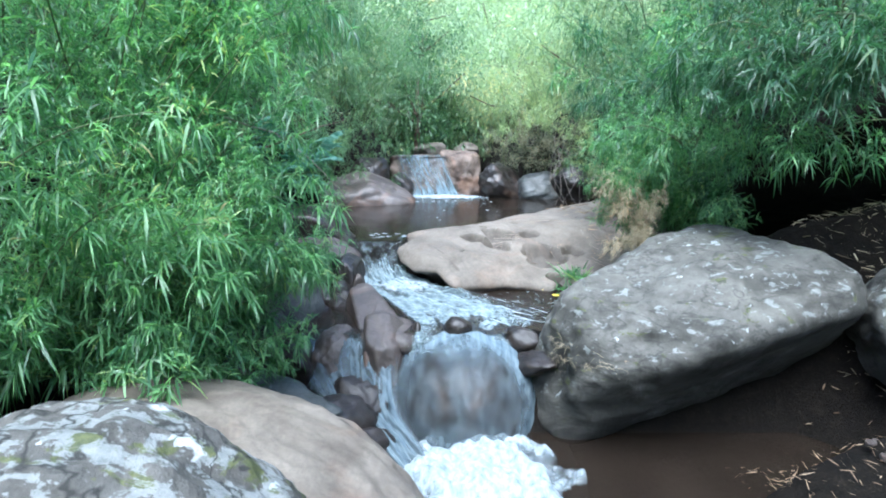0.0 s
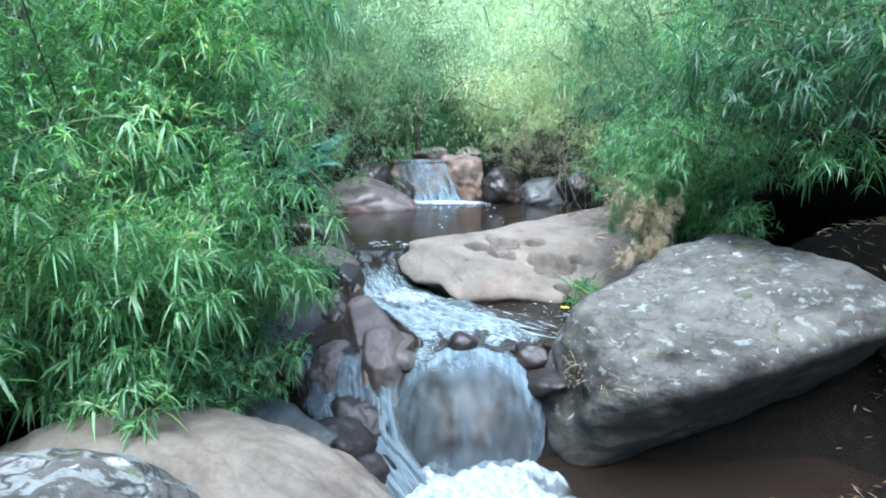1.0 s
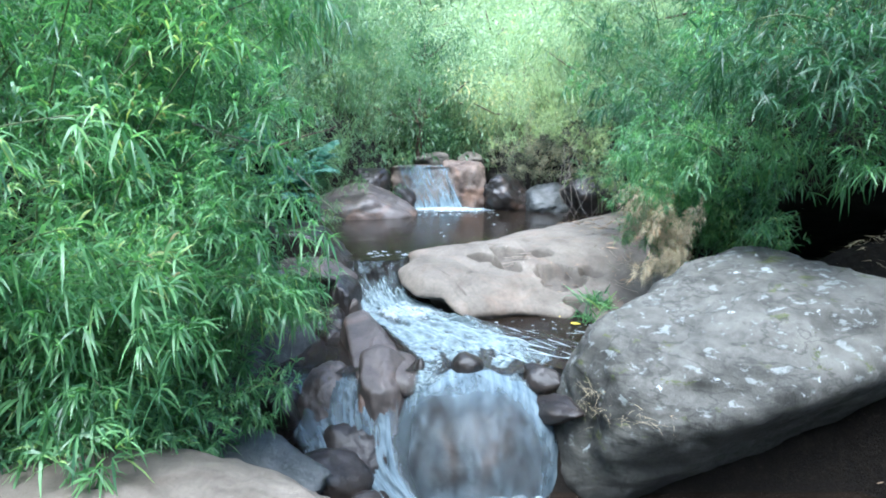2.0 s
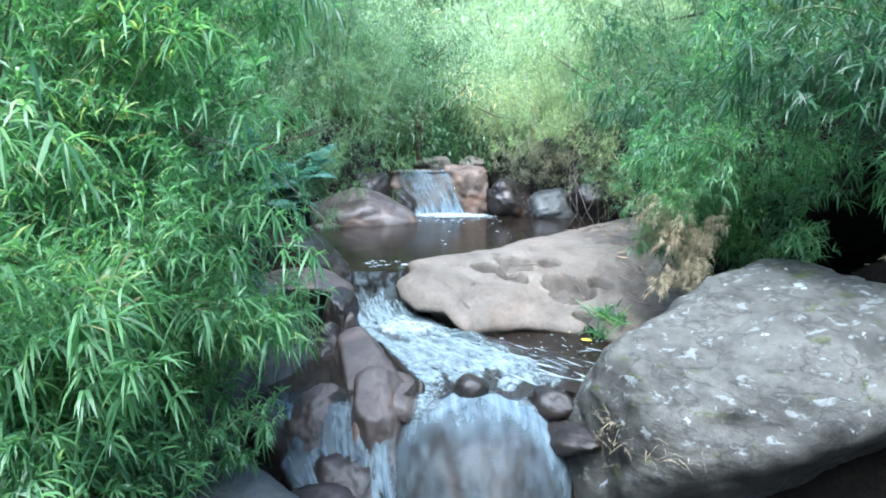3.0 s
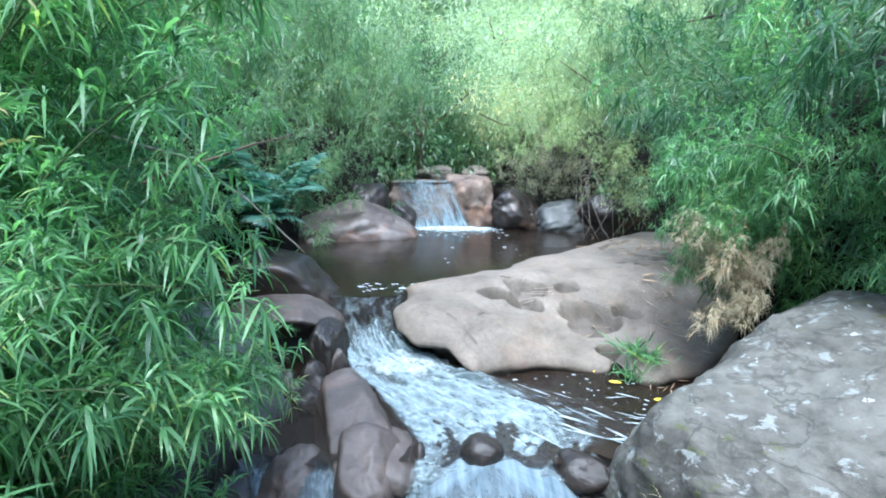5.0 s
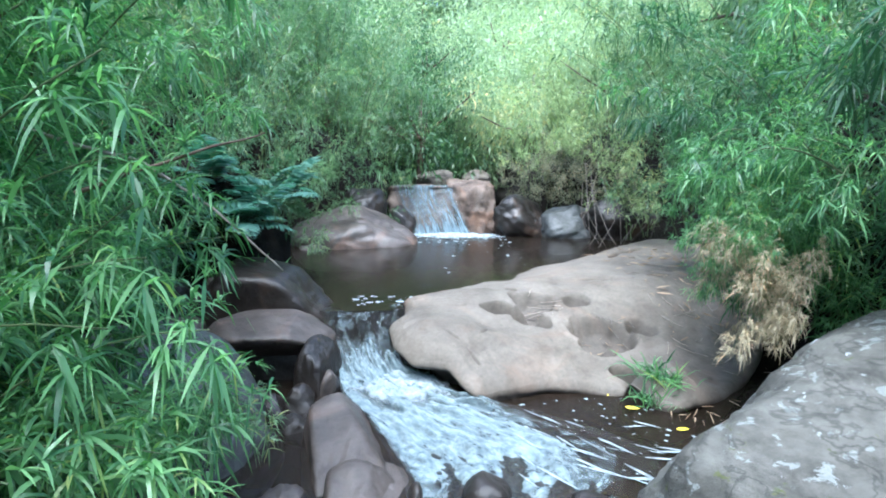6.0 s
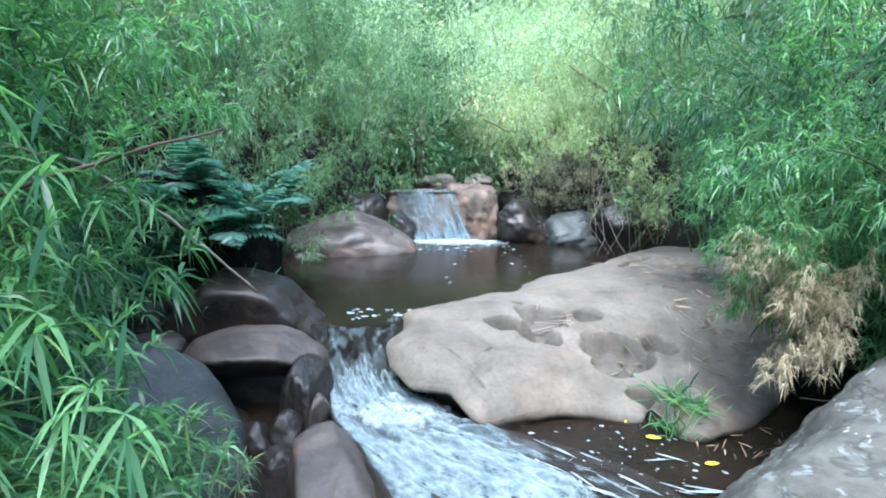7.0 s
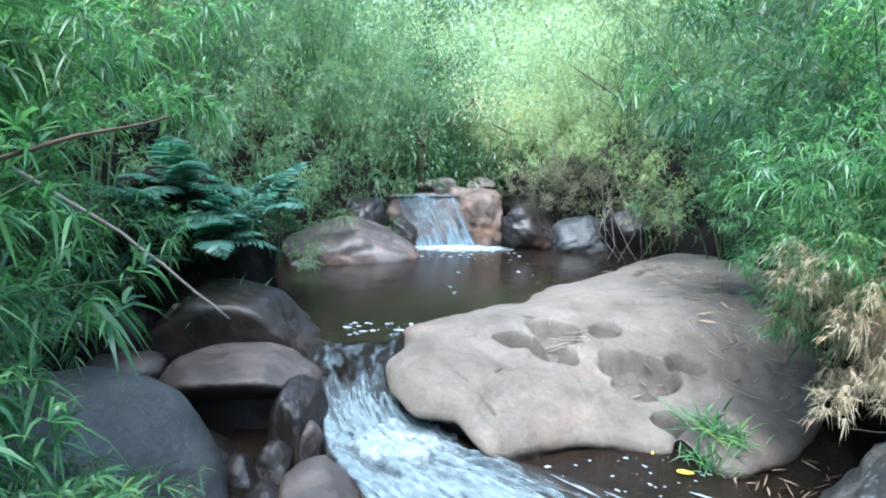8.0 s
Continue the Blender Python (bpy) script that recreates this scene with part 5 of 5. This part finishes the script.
def foam_streaks(name, n, seed, label):
    """Thin curved lines of foam that follow the current."""
    rng = np.random.default_rng(seed)
    x, y = rng.uniform(0.3, 1.5, n), rng.uniform(4.7, 5.6, n)
    a = -0.55 + 0.5 * (x - 0.8) + rng.normal(0, 0.2, n)
    ln = rng.uniform(0.08, 0.4, n)
    v, f = blades(rng, np.column_stack([x, y, np.full(n, 0.012)]), np.column_stack([np.cos(a), np.sin(a), np.zeros(n)]), ln, 0.006 + ln * rng.uniform(0.02, 0.07, n), 0.0, 3, 0.04)
    return tagged(part(name, mesh_np(name, v, f), FOAM), label, "foam", kind="stuff")


foam_streaks("foam", 34, 684, "white foam lines curving on the brown water")
foam_flecks("foam", (-1.1, -0.45, 6.95, 7.3), HIGH + 0.003, 40, 685, 0.03, "small white flecks strewn at the pool's lip")
foam_flecks("foam", (-0.6, 1.2, 10.2, 11.7), HIGH + 0.003, 40, 682, 0.03, "white foam flecks below the far fall")
foam_flecks("foam", (-0.2, 1.4, 8.4, 10.0), HIGH + 0.003, 14, 683, 0.03, "white foam flecks on the calm pool")


def pebble(seed):
    rr = random.Random(seed)
    bm = rock_mesh("pebble", (1, 0.8, 0.6), [(rr.uniform(-1, 1), rr.uniform(-1, 1), rr.uniform(-1, 1), 0.75) for _ in range(4)], seed, 2, 0.08, 8)
    me = bpy.data.meshes.new("pebble")
    bm.to_mesh(me)
    bm.free()
    return me


PEBBLES = [pebble(700 + i) for i in range(4)]
rr = random.Random(71)
for i in range(70):
    x, y = rr.uniform(2.9, 4.4), rr.uniform(2.6, 3.5)
    ob = part("pebble", PEBBLES[i % 4], BROWN_ROCK)
    ob.matrix_world = pose(x, y, max(ground_z(x, y), LOW - 0.02) + 0.02, 0, 0, rr.uniform(0, 360)) @ Matrix.Scale(rr.uniform(0.03, 0.07), 4)
    tagged(ob, "small brown pebble on the shaded bank", "pebble", "pebbles on the bank")
for i in range(12):
    x, y = rr.uniform(2.5, 3.9), rr.uniform(10.3, 11.3)
    a = (x, y + 0.8, 1.5 + rr.uniform(-0.2, 0.4))
    b = (x + rr.uniform(-0.5, 0.3), y, 0.75 + rr.uniform(-0.2, 0.3))
    stick("root", [a, b, (b[0] + rr.uniform(-0.4, 0.4), b[1] - rr.uniform(0, 0.3), 0.4)], 0.008, 0.003, ROOT, "bare root hanging from the bank to the pool")
